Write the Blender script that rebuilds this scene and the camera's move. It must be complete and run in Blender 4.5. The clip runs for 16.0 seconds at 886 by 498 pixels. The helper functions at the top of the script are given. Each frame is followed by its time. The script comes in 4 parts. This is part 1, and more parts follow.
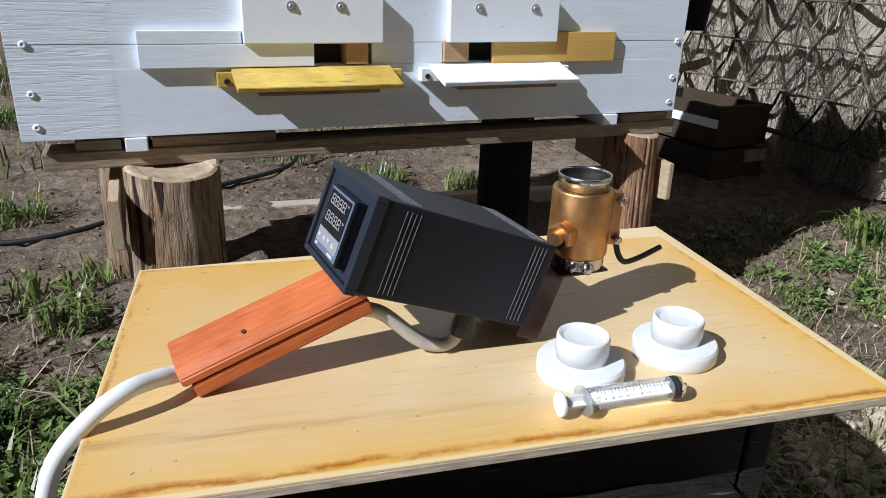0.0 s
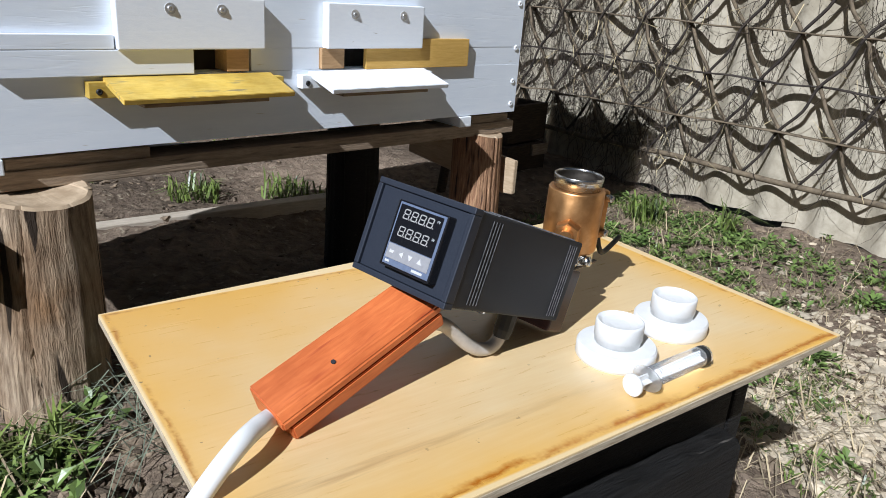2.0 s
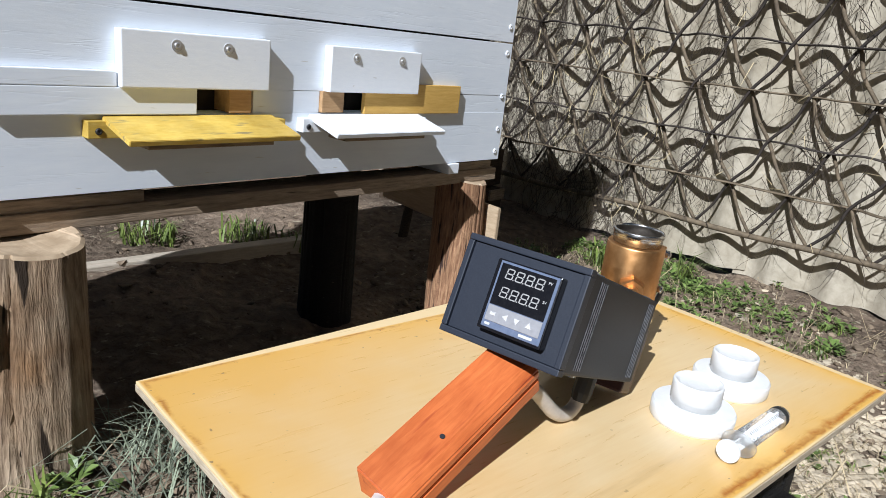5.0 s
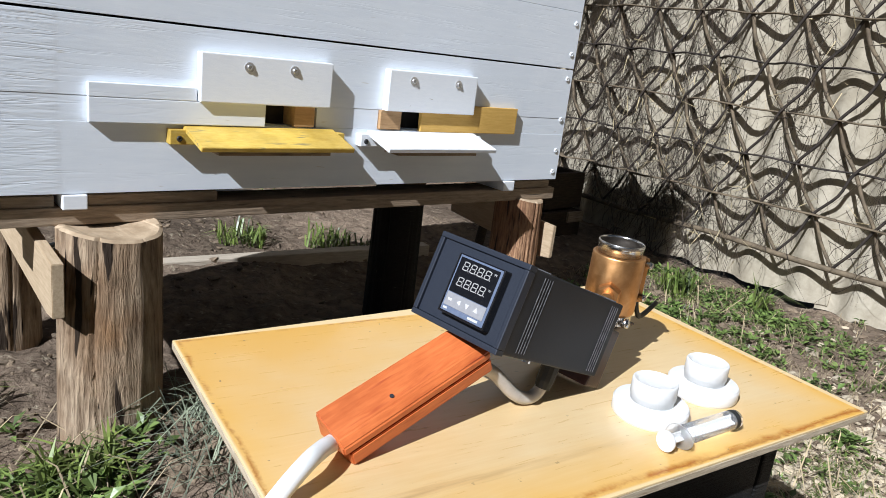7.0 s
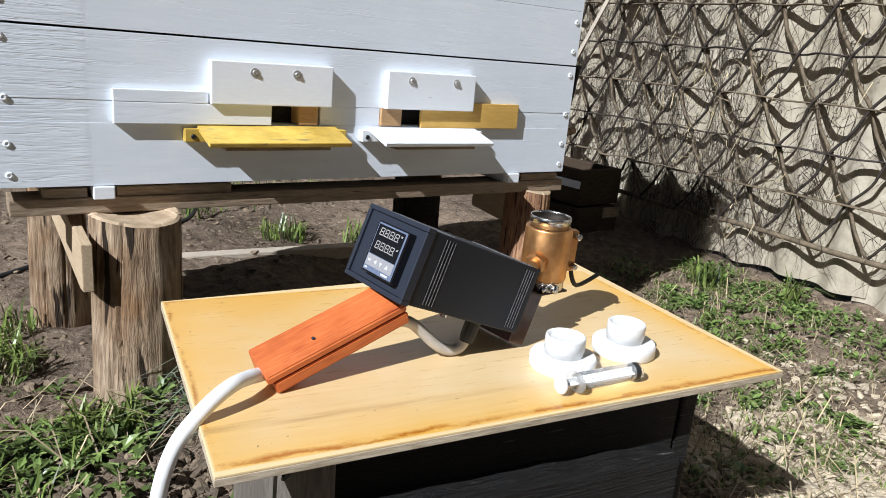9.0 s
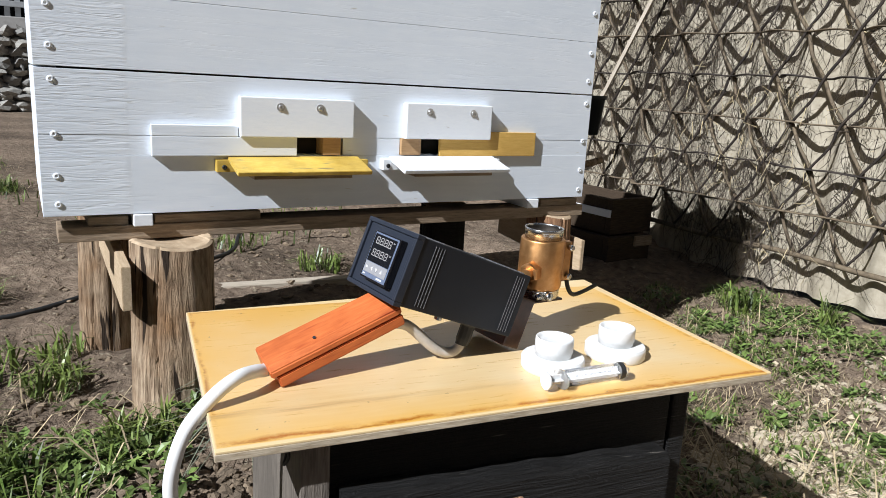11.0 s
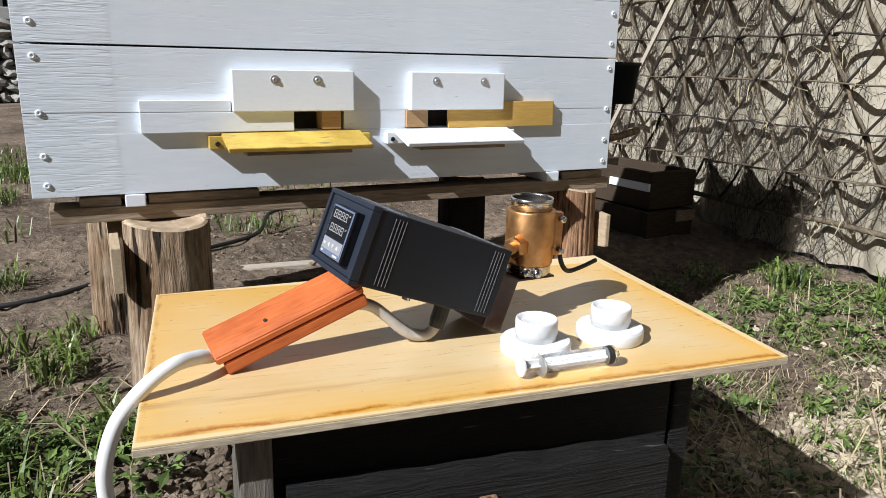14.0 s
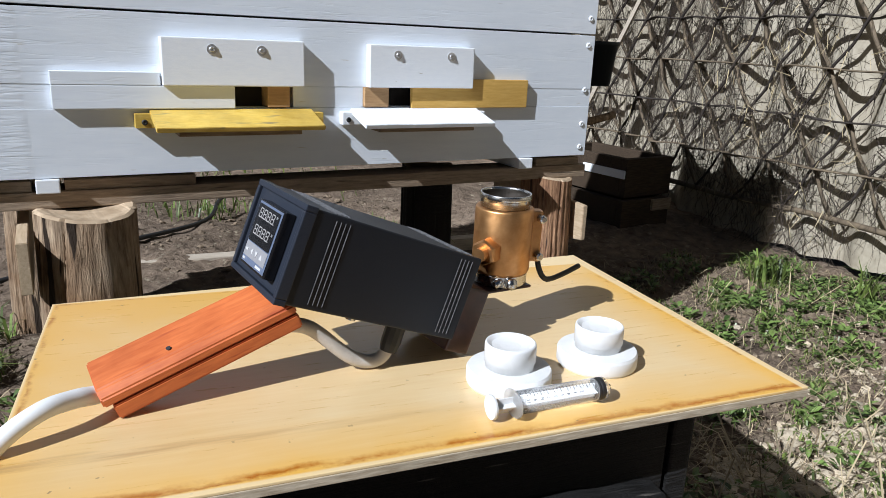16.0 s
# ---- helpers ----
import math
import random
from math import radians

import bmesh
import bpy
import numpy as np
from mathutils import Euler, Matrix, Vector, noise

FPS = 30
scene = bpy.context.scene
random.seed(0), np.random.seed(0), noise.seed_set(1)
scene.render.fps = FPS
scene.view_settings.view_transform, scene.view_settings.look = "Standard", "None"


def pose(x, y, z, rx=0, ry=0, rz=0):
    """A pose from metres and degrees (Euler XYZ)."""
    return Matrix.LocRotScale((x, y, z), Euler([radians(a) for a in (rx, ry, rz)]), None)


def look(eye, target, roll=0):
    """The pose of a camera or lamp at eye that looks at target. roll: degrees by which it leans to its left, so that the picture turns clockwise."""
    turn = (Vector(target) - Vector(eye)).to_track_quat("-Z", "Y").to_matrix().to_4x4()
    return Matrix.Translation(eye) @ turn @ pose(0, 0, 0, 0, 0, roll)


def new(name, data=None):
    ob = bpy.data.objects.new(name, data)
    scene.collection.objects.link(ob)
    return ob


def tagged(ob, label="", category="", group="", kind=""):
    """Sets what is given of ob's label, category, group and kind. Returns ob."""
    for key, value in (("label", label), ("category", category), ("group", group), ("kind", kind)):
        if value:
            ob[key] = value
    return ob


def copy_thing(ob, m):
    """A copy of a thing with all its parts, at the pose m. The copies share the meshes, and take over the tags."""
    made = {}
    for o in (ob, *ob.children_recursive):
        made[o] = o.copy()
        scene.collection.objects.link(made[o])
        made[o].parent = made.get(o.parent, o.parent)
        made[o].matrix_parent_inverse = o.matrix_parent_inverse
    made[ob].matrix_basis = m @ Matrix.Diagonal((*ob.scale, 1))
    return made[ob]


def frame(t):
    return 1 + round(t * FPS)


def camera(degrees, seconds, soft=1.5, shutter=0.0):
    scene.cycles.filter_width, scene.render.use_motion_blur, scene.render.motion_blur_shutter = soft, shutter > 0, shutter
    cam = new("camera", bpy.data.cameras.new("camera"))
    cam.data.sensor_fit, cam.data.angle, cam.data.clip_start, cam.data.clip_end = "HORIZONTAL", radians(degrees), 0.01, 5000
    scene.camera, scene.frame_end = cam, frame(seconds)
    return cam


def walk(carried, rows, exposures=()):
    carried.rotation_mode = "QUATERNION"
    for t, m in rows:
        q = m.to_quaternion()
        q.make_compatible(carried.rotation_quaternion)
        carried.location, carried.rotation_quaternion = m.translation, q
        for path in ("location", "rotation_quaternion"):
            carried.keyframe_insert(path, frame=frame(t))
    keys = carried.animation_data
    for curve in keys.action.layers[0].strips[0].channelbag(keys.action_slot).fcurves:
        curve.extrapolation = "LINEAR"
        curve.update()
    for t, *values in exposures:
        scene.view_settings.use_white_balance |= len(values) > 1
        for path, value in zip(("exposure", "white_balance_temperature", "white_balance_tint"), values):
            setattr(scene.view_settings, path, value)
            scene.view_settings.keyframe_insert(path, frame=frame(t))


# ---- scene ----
# camera: seconds, place and target in metres, roll in degrees
cam = camera(63.3, 16.0, soft=0.8)
ROWS = [
    (0, (0.1644, -1.0563, 0.5570), (0.8710, 0.6677, -0.1699), 1.80),
    (0.5, (0.1072, -1.0415, 0.5664), (0.9650, 0.5983, -0.1921), 2.40),
    (1, (0.0379, -1.0086, 0.5700), (1.0719, 0.5504, -0.1373), 3.86),
    (1.5, (-0.0090, -0.9729, 0.5639), (1.1940, 0.4633, -0.1362), 5.82),
    (2, (-0.0360, -0.9390, 0.5554), (1.2701, 0.4089, -0.1356), 4.24),
    (2.5, (-0.0637, -0.9038, 0.5466), (1.2969, 0.4177, -0.0878), 4.08),
    (3, (-0.0817, -0.8763, 0.5374), (1.3291, 0.3866, -0.1063), 4.67),
    (5.5, (-0.0983, -0.8275, 0.5517), (1.3789, 0.4058, 0.0068), 6.50),
    (6, (-0.0993, -0.8486, 0.5561), (1.3356, 0.4394, 0.0248), 6.93),
    (6.5, (-0.0976, -0.9006, 0.5590), (1.2556, 0.4694, 0.0187), 6.87),
    (7, (-0.0862, -0.9609, 0.5627), (1.1861, 0.4849, 0.0232), 7.22),
    (7.5, (-0.0683, -1.0187, 0.5644), (1.1381, 0.4756, 0.0059), 6.92),
    (8, (-0.0529, -1.0591, 0.5688), (1.1329, 0.4447, -0.0078), 6.32),
    (8.5, (-0.0416, -1.0973, 0.5703), (1.0987, 0.4404, -0.0085), 5.81),
    (9, (-0.0353, -1.1216, 0.5695), (1.0656, 0.4564, 0.0235), 5.12),
    (9.5, (-0.0287, -1.1496, 0.5700), (1.0382, 0.4640, 0.0620), 4.76),
    (10, (-0.0241, -1.1724, 0.5643), (0.9962, 0.4786, 0.0816), 4.31),
    (12.5, (0.0082, -1.2528, 0.5526), (0.9277, 0.4659, 0.1051), 0.79),
    (13, (0.0242, -1.2760, 0.5496), (0.8483, 0.4848, 0.0798), 1.10),
    (13.5, (0.0312, -1.2801, 0.5523), (0.8827, 0.4685, 0.0858), 1.17),
    (14, (0.0856, -1.1843, 0.5370), (0.9376, 0.5530, 0.0312), 1.28),
    (14.5, (0.1217, -1.1059, 0.5221), (0.9631, 0.6228, -0.0288), 1.50),
    (15, (0.1390, -1.0841, 0.5219), (0.9877, 0.6352, -0.0469), 2.08),
    (15.5, (0.1498, -1.0715, 0.5216), (1.0357, 0.6296, -0.0454), 2.42),
    (16, (0.1507, -1.0756, 0.5247), (1.0762, 0.6094, -0.0267), 2.42),
]
EXPOSURES = [(t, s, k, 10) for t, s, k in ((0.0, 0.22, 5600), (1.5, 0.26, 5650), (3.0, 0.28, 5700), (5.5, 0.36, 5750), (9.0, 0.48, 5850), (13.0, 0.46, 5950), (13.5, 0.50, 5950), (15.0, 0.28, 5750), (16.0, 0.28, 5700))]
walk(cam, [(r[0], look(*r[1:])) for r in ROWS], EXPOSURES)

# ---- light ----
SUN = Vector((0.742, 0.230, -0.634)).normalized()
world = bpy.data.worlds.new("sky")
scene.world = world
world.use_nodes = True
wn = world.node_tree.nodes
sky = wn.new("ShaderNodeTexSky")
sky.sky_type, sky.sun_disc = "NISHITA", False
sky.sun_elevation = math.asin(-SUN.z)
sky.sun_rotation = math.atan2(-SUN.x, -SUN.y)
wn["Background"].inputs[1].default_value = 0.0098
world.node_tree.links.new(sky.outputs[0], wn["Background"].inputs[0])
sun_data = bpy.data.lights.new("sun", "SUN")
sun_data.energy, sun_data.angle, sun_data.color = 5.0, radians(0.55), (1.0, 0.985, 0.955)
sun = new("sun", sun_data)
sun.matrix_world = look((0, 0, 8), Vector((0, 0, 8)) + SUN)


# ---- materials ----
def ramp(nt, source, stops):
    r = nt.nodes.new("ShaderNodeValToRGB")
    while len(r.color_ramp.elements) < len(stops):
        r.color_ramp.elements.new(0.5)
    for e, (p, c) in zip(r.color_ramp.elements, stops):
        e.position, e.color = p, (*c, 1)
    nt.links.new(source, r.inputs[0])
    return r.outputs[0]


def noise_out(nt, coord, scale, detail=5.0, rough=0.6, stretch=(1, 1, 1), dist=0.0):
    m = nt.nodes.new("ShaderNodeMapping")
    m.inputs["Scale"].default_value = stretch
    nt.links.new(coord, m.inputs[0])
    n = nt.nodes.new("ShaderNodeTexNoise")
    n.inputs["Scale"].default_value, n.inputs["Detail"].default_value = scale, detail
    n.inputs["Roughness"].default_value, n.inputs["Distortion"].default_value = rough, dist
    nt.links.new(m.outputs[0], n.inputs[0])
    return n.outputs[0]


def mixed(nt, kind, a, b, fac):
    m = nt.nodes.new("ShaderNodeMix")
    m.data_type, m.blend_type = "RGBA", kind
    for k, v in ((0, fac), (6, a), (7, b)):
        if isinstance(v, (int, float)):
            m.inputs[k].default_value = v
        elif isinstance(v, tuple):
            m.inputs[k].default_value = (*v, 1)
        else:
            nt.links.new(v, m.inputs[k])
    return m.outputs[2]


def material(name, fine, coarse=None, scale=40, coarse_scale=4, stretch=(1, 1, 1), rough=0.6, bump=0.2, depth=0.002,
             metal=0.0, spots=None, spot_scale=30, spot_at=(0.62, 0.7), random_tint=0.0, island=False, spec=0.5, extra=None):
    """A surface with grain at one scale, stains at another, spots and relief. fine and coarse are pairs of colours."""
    m = bpy.data.materials.new(name)
    m.use_nodes = True
    nt = m.node_tree
    b = nt.nodes["Principled BSDF"]
    coord = nt.nodes.new("ShaderNodeTexCoord").outputs["Object"]
    grain = noise_out(nt, coord, scale, 6, 0.65, stretch, 0.3)
    col = ramp(nt, grain, ((0.3, fine[0]), (0.7, fine[1])))
    if coarse:
        big = noise_out(nt, coord, coarse_scale, 4, 0.6, stretch if max(stretch) < 3 else (1, 1, 1))
        col = mixed(nt, "MULTIPLY", col, ramp(nt, big, ((0.32, coarse[0]), (0.68, coarse[1]))), 1.0)
    if spots:
        sp = noise_out(nt, coord, spot_scale, 3, 0.5, stretch)
        col = mixed(nt, "MIX", col, spots, ramp(nt, sp, ((spot_at[0], (0, 0, 0)), (spot_at[1], (1, 1, 1)))))
    if random_tint:
        src = nt.nodes.new("ShaderNodeNewGeometry").outputs["Random Per Island"] if island else nt.nodes.new("ShaderNodeObjectInfo").outputs["Random"]
        lo, hi = 1 - random_tint, 1 + random_tint
        col = mixed(nt, "MULTIPLY", col, ramp(nt, src, ((0, (lo, lo, lo)), (1, (hi, hi * 0.98, hi * 0.94)))), 1.0)
    if extra:
        col = extra(nt, coord, col)
    nt.links.new(col, b.inputs["Base Color"])
    b.inputs["Metallic"].default_value = metal
    b.inputs["Specular IOR Level"].default_value = spec
    rr = nt.nodes.new("ShaderNodeMapRange")
    rr.inputs[3].default_value, rr.inputs[4].default_value = max(0.02, rough - 0.1), min(1, rough + 0.1)
    nt.links.new(grain, rr.inputs[0])
    nt.links.new(rr.outputs[0], b.inputs["Roughness"])
    if bump:
        bp = nt.nodes.new("ShaderNodeBump")
        bp.inputs["Strength"].default_value, bp.inputs["Distance"].default_value = bump, depth
        nt.links.new(grain, bp.inputs["Height"])
        nt.links.new(bp.outputs[0], b.inputs["Normal"])
    return m


def edge_stain(nt, coord, col):
    """Orange varnish runs along the plywood's edges."""
    sx = nt.nodes.new("ShaderNodeSeparateXYZ")
    nt.links.new(coord, sx.inputs[0])
    n = noise_out(nt, coord, 28, 5, 0.7)
    n2 = noise_out(nt, coord, 5, 3, 0.6)

    def mth(op, a, b2=0.0):
        q = nt.nodes.new("ShaderNodeMath")
        q.operation = op
        for k, v in ((0, a), (1, b2)):
            if isinstance(v, (int, float)):
                q.inputs[k].default_value = v
            else:
                nt.links.new(v, q.inputs[k])
        return q.outputs[0]
    dx = mth("SUBTRACT", 0.2825, mth("ABSOLUTE", sx.outputs[0]))
    dy = mth("SUBTRACT", 0.1705, mth("ABSOLUTE", sx.outputs[1]))
    d = mth("ADD", mth("MINIMUM", dx, dy), mth("MULTIPLY", mth("SUBTRACT", n, 0.5), 0.022))
    d = mth("ADD", d, mth("MULTIPLY", mth("SUBTRACT", n2, 0.5), 0.03))
    # golden varnish pooled along the edges and towards the back
    edge = mth("MINIMUM", dx, dy)
    pool = ramp(nt, mth("MULTIPLY", d, 14.0), ((0.0, (1, 1, 1)), (0.30, (0.55, 0.55, 0.55)), (0.95, (0, 0, 0))))
    pool = mixed(nt, "MULTIPLY", pool, ramp(nt, n2, ((0.34, (0.45, 0.45, 0.45)), (0.60, (1, 1, 1)))), 1.0)
    col = mixed(nt, "MIX", col, (0.74, 0.40, 0.045), pool)
    back = mth("ADD", mth("MULTIPLY", sx.outputs[1], 2.6), mth("ADD", mth("MULTIPLY", sx.outputs[0], -0.9), mth("MULTIPLY", mth("SUBTRACT", n2, 0.5), 1.5)))
    col = mixed(nt, "MIX", col, (0.66, 0.37, 0.075), ramp(nt, back, ((-0.0, (0, 0, 0)), (0.70, (0.85, 0.85, 0.85)))))
    # dark dribbles close to the front and right edges
    fr = mth("MINIMUM", mth("ADD", sx.outputs[1], 0.1705), mth("ADD", 0.012, mth("MINIMUM", dx, mth("ADD", 0.5, sx.outputs[0]))))
    line = mth("ADD", fr, mth("MULTIPLY", mth("SUBTRACT", n, 0.5), 0.016))
    thin = ramp(nt, mth("MULTIPLY", line, 50.0), ((0.18, (0, 0, 0)), (0.34, (1, 1, 1)), (0.62, (0, 0, 0))))
    patch = ramp(nt, noise_out(nt, coord, 11, 5, 0.75), ((0.38, (0, 0, 0)), (0.52, (1, 1, 1))))
    col = mixed(nt, "MIX", col, (0.40, 0.13, 0.008), mixed(nt, "MULTIPLY", thin, patch, 1.0))
    # brown grain streaks at the front left
    band = mth("ABSOLUTE", mth("ADD", sx.outputs[1], mth("ADD", 0.118, mth("MULTIPLY", mth("SUBTRACT", n2, 0.5), 0.03))))
    streak = ramp(nt, mth("ADD", mth("MULTIPLY", band, 45.0), mth("MULTIPLY", noise_out(nt, coord, 14, 5, 0.7, (1, 16, 1)), 0.9)), ((0.42, (0.8, 0.8, 0.8)), (0.70, (0, 0, 0))))
    col = mixed(nt, "MIX", col, (0.34, 0.20, 0.085), mixed(nt, "MULTIPLY", streak, ramp(nt, mth("ADD", sx.outputs[0], 0.5), ((0.2, (0.8, 0.8, 0.8)), (0.60, (0, 0, 0)))), 1.0))
    # flecks of dirt, denser at the edges
    fleck = ramp(nt, noise_out(nt, coord, 120, 2, 0.5), ((0.715, (0, 0, 0)), (0.74, (1, 1, 1))))
    col = mixed(nt, "MIX", col, (0.20, 0.13, 0.06), mixed(nt, "MULTIPLY", fleck, ramp(nt, mth("MULTIPLY", edge, 12.0), ((0.0, (0.9, 0.9, 0.9)), (0.7, (0.35, 0.35, 0.35)))), 1.0))
    seep = ramp(nt, mth("MULTIPLY", mth("ADD", edge, mth("MULTIPLY", mth("SUBTRACT", n, 0.5), 0.012)), 100.0), ((0.25, (0, 0, 0)), (0.42, (1, 1, 1)), (0.75, (0, 0, 0))))
    seeps = ramp(nt, noise_out(nt, coord, 16, 5, 0.75), ((0.46, (0, 0, 0)), (0.58, (0.85, 0.85, 0.85))))
    col = mixed(nt, "MIX", col, (0.36, 0.13, 0.012), mixed(nt, "MULTIPLY", seep, seeps, 1.0))
    rim = ramp(nt, mth("MULTIPLY", edge, 100.0), ((0.12, (0.8, 0.8, 0.8)), (0.30, (0, 0, 0))))
    return mixed(nt, "MIX", col, (0.78, 0.62, 0.36), rim)


WHITE = material("white_paint", ((0.79, 0.83, 0.885), (0.85, 0.885, 0.925)), ((0.9, 0.92, 0.94), (1, 1, 1)), 14, 3, (1.0, 7, 7), 0.5, 0.36, 0.0022,
                 spots=(0.60, 0.60, 0.58), spot_scale=26, spot_at=(0.7, 0.76))


def rough_patch(m):
    """Rough lifted grain near the boards' ends, calmer brush marks elsewhere, and long fine cracks."""
    nt = m.node_tree
    bump = [n for n in nt.nodes if n.type == "BUMP"][0]
    grain = bump.inputs["Height"].links[0].from_socket
    coord = [n for n in nt.nodes if n.type == "TEX_COORD"][0].outputs["Object"]
    sx = nt.nodes.new("ShaderNodeSeparateXYZ")
    nt.links.new(coord, sx.inputs[0])
    end = ramp(nt, sx.outputs[0], ((0.118, (1, 1, 1)), (0.126, (0.22, 0.22, 0.22))))
    calm = ramp(nt, noise_out(nt, coord, 5, 3, 0.6), ((0.42, (0.08, 0.08, 0.08)), (0.66, (0.55, 0.55, 0.55))))
    waves = noise_out(nt, coord, 34, 3, 0.5, (0.5, 5, 5), 0.8)
    height_out = mixed(nt, "MULTIPLY", mixed(nt, "MIX", grain, waves, end), mixed(nt, "LIGHTEN", calm, end, 1.0), 1.0)
    crack = ramp(nt, noise_out(nt, coord, 3.2, 4, 0.6, (0.5, 12, 12)), ((0.485, (1, 1, 1)), (0.5, (0, 0, 0)), (0.515, (1, 1, 1))))
    nt.links.new(mixed(nt, "MULTIPLY", height_out, crack, 0.6), bump.inputs["Height"])


rough_patch(WHITE)
WHITE_SMOOTH = material("white_paint_smooth", ((0.82, 0.85, 0.89), (0.87, 0.895, 0.92)), None, 60, 3, (1, 4, 4), 0.45, 0.25, 0.001,
                        spots=(0.5, 0.48, 0.42), spot_scale=45, spot_at=(0.72, 0.76))
YELLOW = material("yellow_paint", ((0.66, 0.43, 0.05), (0.80, 0.60, 0.16)), ((0.62, 0.58, 0.5), (1, 1, 1)), 60, 14, (1, 5, 5), 0.5, 0.3, 0.001,
                  spots=(0.28, 0.22, 0.10), spot_scale=22, spot_at=(0.62, 0.72))
OCHRE = material("ochre_stain", ((0.58, 0.34, 0.07), (0.72, 0.46, 0.13)), ((0.85, 0.85, 0.8), (1, 1, 1)), 30, 7, (1, 8, 8), 0.5, 0.2, 0.001)
PLYWOOD = material("plywood", ((0.68, 0.50, 0.27), (0.73, 0.57, 0.335)), ((0.93, 0.84, 0.66), (1.0, 1.0, 1.0)), 16, 4.5, (1.0, 12, 1), 0.30, 0.08, 0.001,
                   spots=(0.42, 0.25, 0.09), spot_scale=17, spot_at=(0.715, 0.75), extra=edge_stain)
PLY_EDGE = material("plywood_edge", ((0.38, 0.29, 0.19), (0.70, 0.60, 0.45)), ((0.7, 0.7, 0.68), (1, 1, 1)), 60, 8, (1, 1, 9), 0.7, 0.4, 0.001)
WOOD_GREY = material("weathered_wood", ((0.20, 0.145, 0.095), (0.46, 0.355, 0.245)), ((0.75, 0.72, 0.7), (1, 1, 1)), 26, 4, (1, 10, 10), 0.75, 0.5, 0.003,
                     spots=(0.06, 0.045, 0.03), spot_scale=14, spot_at=(0.66, 0.76))
PLANK_PALE = material("pale_weathered_plank", ((0.42, 0.36, 0.28), (0.64, 0.57, 0.46)), ((0.75, 0.72, 0.7), (1, 1, 1)), 26, 4, (1, 10, 10), 0.8, 0.5, 0.003)
WOOD_DARK = material("dark_old_wood", ((0.035, 0.024, 0.016), (0.10, 0.07, 0.045)), ((0.7, 0.7, 0.7), (1, 1, 1)), 26, 4, (1, 10, 10), 0.8, 0.5, 0.003, spec=0.2)
WOOD_LIGHT = material("raw_wood", ((0.42, 0.31, 0.19), (0.60, 0.47, 0.32)), ((0.8, 0.78, 0.75), (1, 1, 1)), 30, 5, (8, 1, 8), 0.7, 0.35, 0.002)
WOOD_WARM = material("warm_wood", ((0.34, 0.20, 0.09), (0.50, 0.32, 0.16)), None, 40, 5, (1, 6, 6), 0.6, 0.3, 0.001)
LOG = material("split_log", ((0.13, 0.09, 0.058), (0.64, 0.52, 0.385)), ((0.50, 0.35, 0.23), (1, 0.97, 0.92)), 26, 8, (5.5, 5.5, 0.55), 0.85, 1.0, 0.008,
               spots=(0.03, 0.02, 0.013), spot_scale=9, spot_at=(0.61, 0.635), spec=0.2)
LOG_RED = material("bark_log", ((0.17, 0.068, 0.032), (0.58, 0.35, 0.19)), ((0.6, 0.55, 0.5), (1, 1, 1)), 36, 9, (8, 8, 0.8), 0.8, 0.9, 0.006,
                   spots=(0.04, 0.02, 0.014), spot_scale=14, spot_at=(0.58, 0.68))
LOG_END = material("log_end", ((0.36, 0.26, 0.16), (0.56, 0.43, 0.29)), ((0.7, 0.68, 0.64), (1, 1, 1)), 50, 9, (1, 1, 1), 0.8, 0.4, 0.002)
# black wood; on the middle log post its colour stands for shade
CHAR_AND_SHADE = material("charred_and_shaded_wood", ((0.0045, 0.004, 0.0035), (0.019, 0.017, 0.0155)), ((0.35, 0.35, 0.35), (1, 1, 1)), 20, 3, (0.8, 9, 14), 0.60, 1.0, 0.007, spec=0.32,
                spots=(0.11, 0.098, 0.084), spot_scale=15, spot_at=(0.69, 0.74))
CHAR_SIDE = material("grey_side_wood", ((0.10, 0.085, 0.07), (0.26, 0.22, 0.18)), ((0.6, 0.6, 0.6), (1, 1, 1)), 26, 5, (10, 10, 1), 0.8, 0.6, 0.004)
REDWOOD = material("orange_stained_wood", ((0.50, 0.115, 0.030), (0.68, 0.19, 0.05)), ((0.75, 0.7, 0.68), (1, 1, 1)), 34, 16, (1, 9, 9), 0.42, 0.15, 0.001,
                   spots=(0.33, 0.055, 0.016), spot_scale=18, spot_at=(0.6, 0.72))
BLACK = material("black_plastic", ((0.007, 0.009, 0.0135), (0.012, 0.014, 0.020)), None, 900, 4, (1, 1, 1), 0.50, 0.15, 0.0004, spec=0.3)
BLACK_GLOSS = material("black_gloss_plastic", ((0.006, 0.006, 0.008), (0.010, 0.010, 0.012)), None, 300, 4, (1, 1, 1), 0.22, 0.0)
# front face's black lifted towards navy for sky and board bounce
BEZEL = material("skylit_black_plastic", ((0.015, 0.019, 0.030), (0.023, 0.028, 0.041)), None, 900, 4, (1, 1, 1), 0.5, 0.12, 0.0004, spec=0.35)
# ridges coloured paler than the black housing for the light they catch
RIDGE_GLINT = material("ridge_glint", ((0.025, 0.025, 0.028), (0.15, 0.15, 0.155)), None, 200, 4, (1, 1, 1), 0.4, 0.0)
SILVER = material("silver_label", ((0.34, 0.34, 0.36), (0.40, 0.40, 0.42)), None, 300, 4, (1, 1, 1), 0.35, 0.0, metal=0.3)
BLUEGREY = material("blue_grey_trim", ((0.10, 0.13, 0.20), (0.14, 0.17, 0.25)), None, 300, 4, (1, 1, 1), 0.4, 0.0)
DIGIT = material("grey_digit", ((0.30, 0.29, 0.285), (0.36, 0.355, 0.35)), None, 300, 4, (1, 1, 1), 0.4, 0.0)
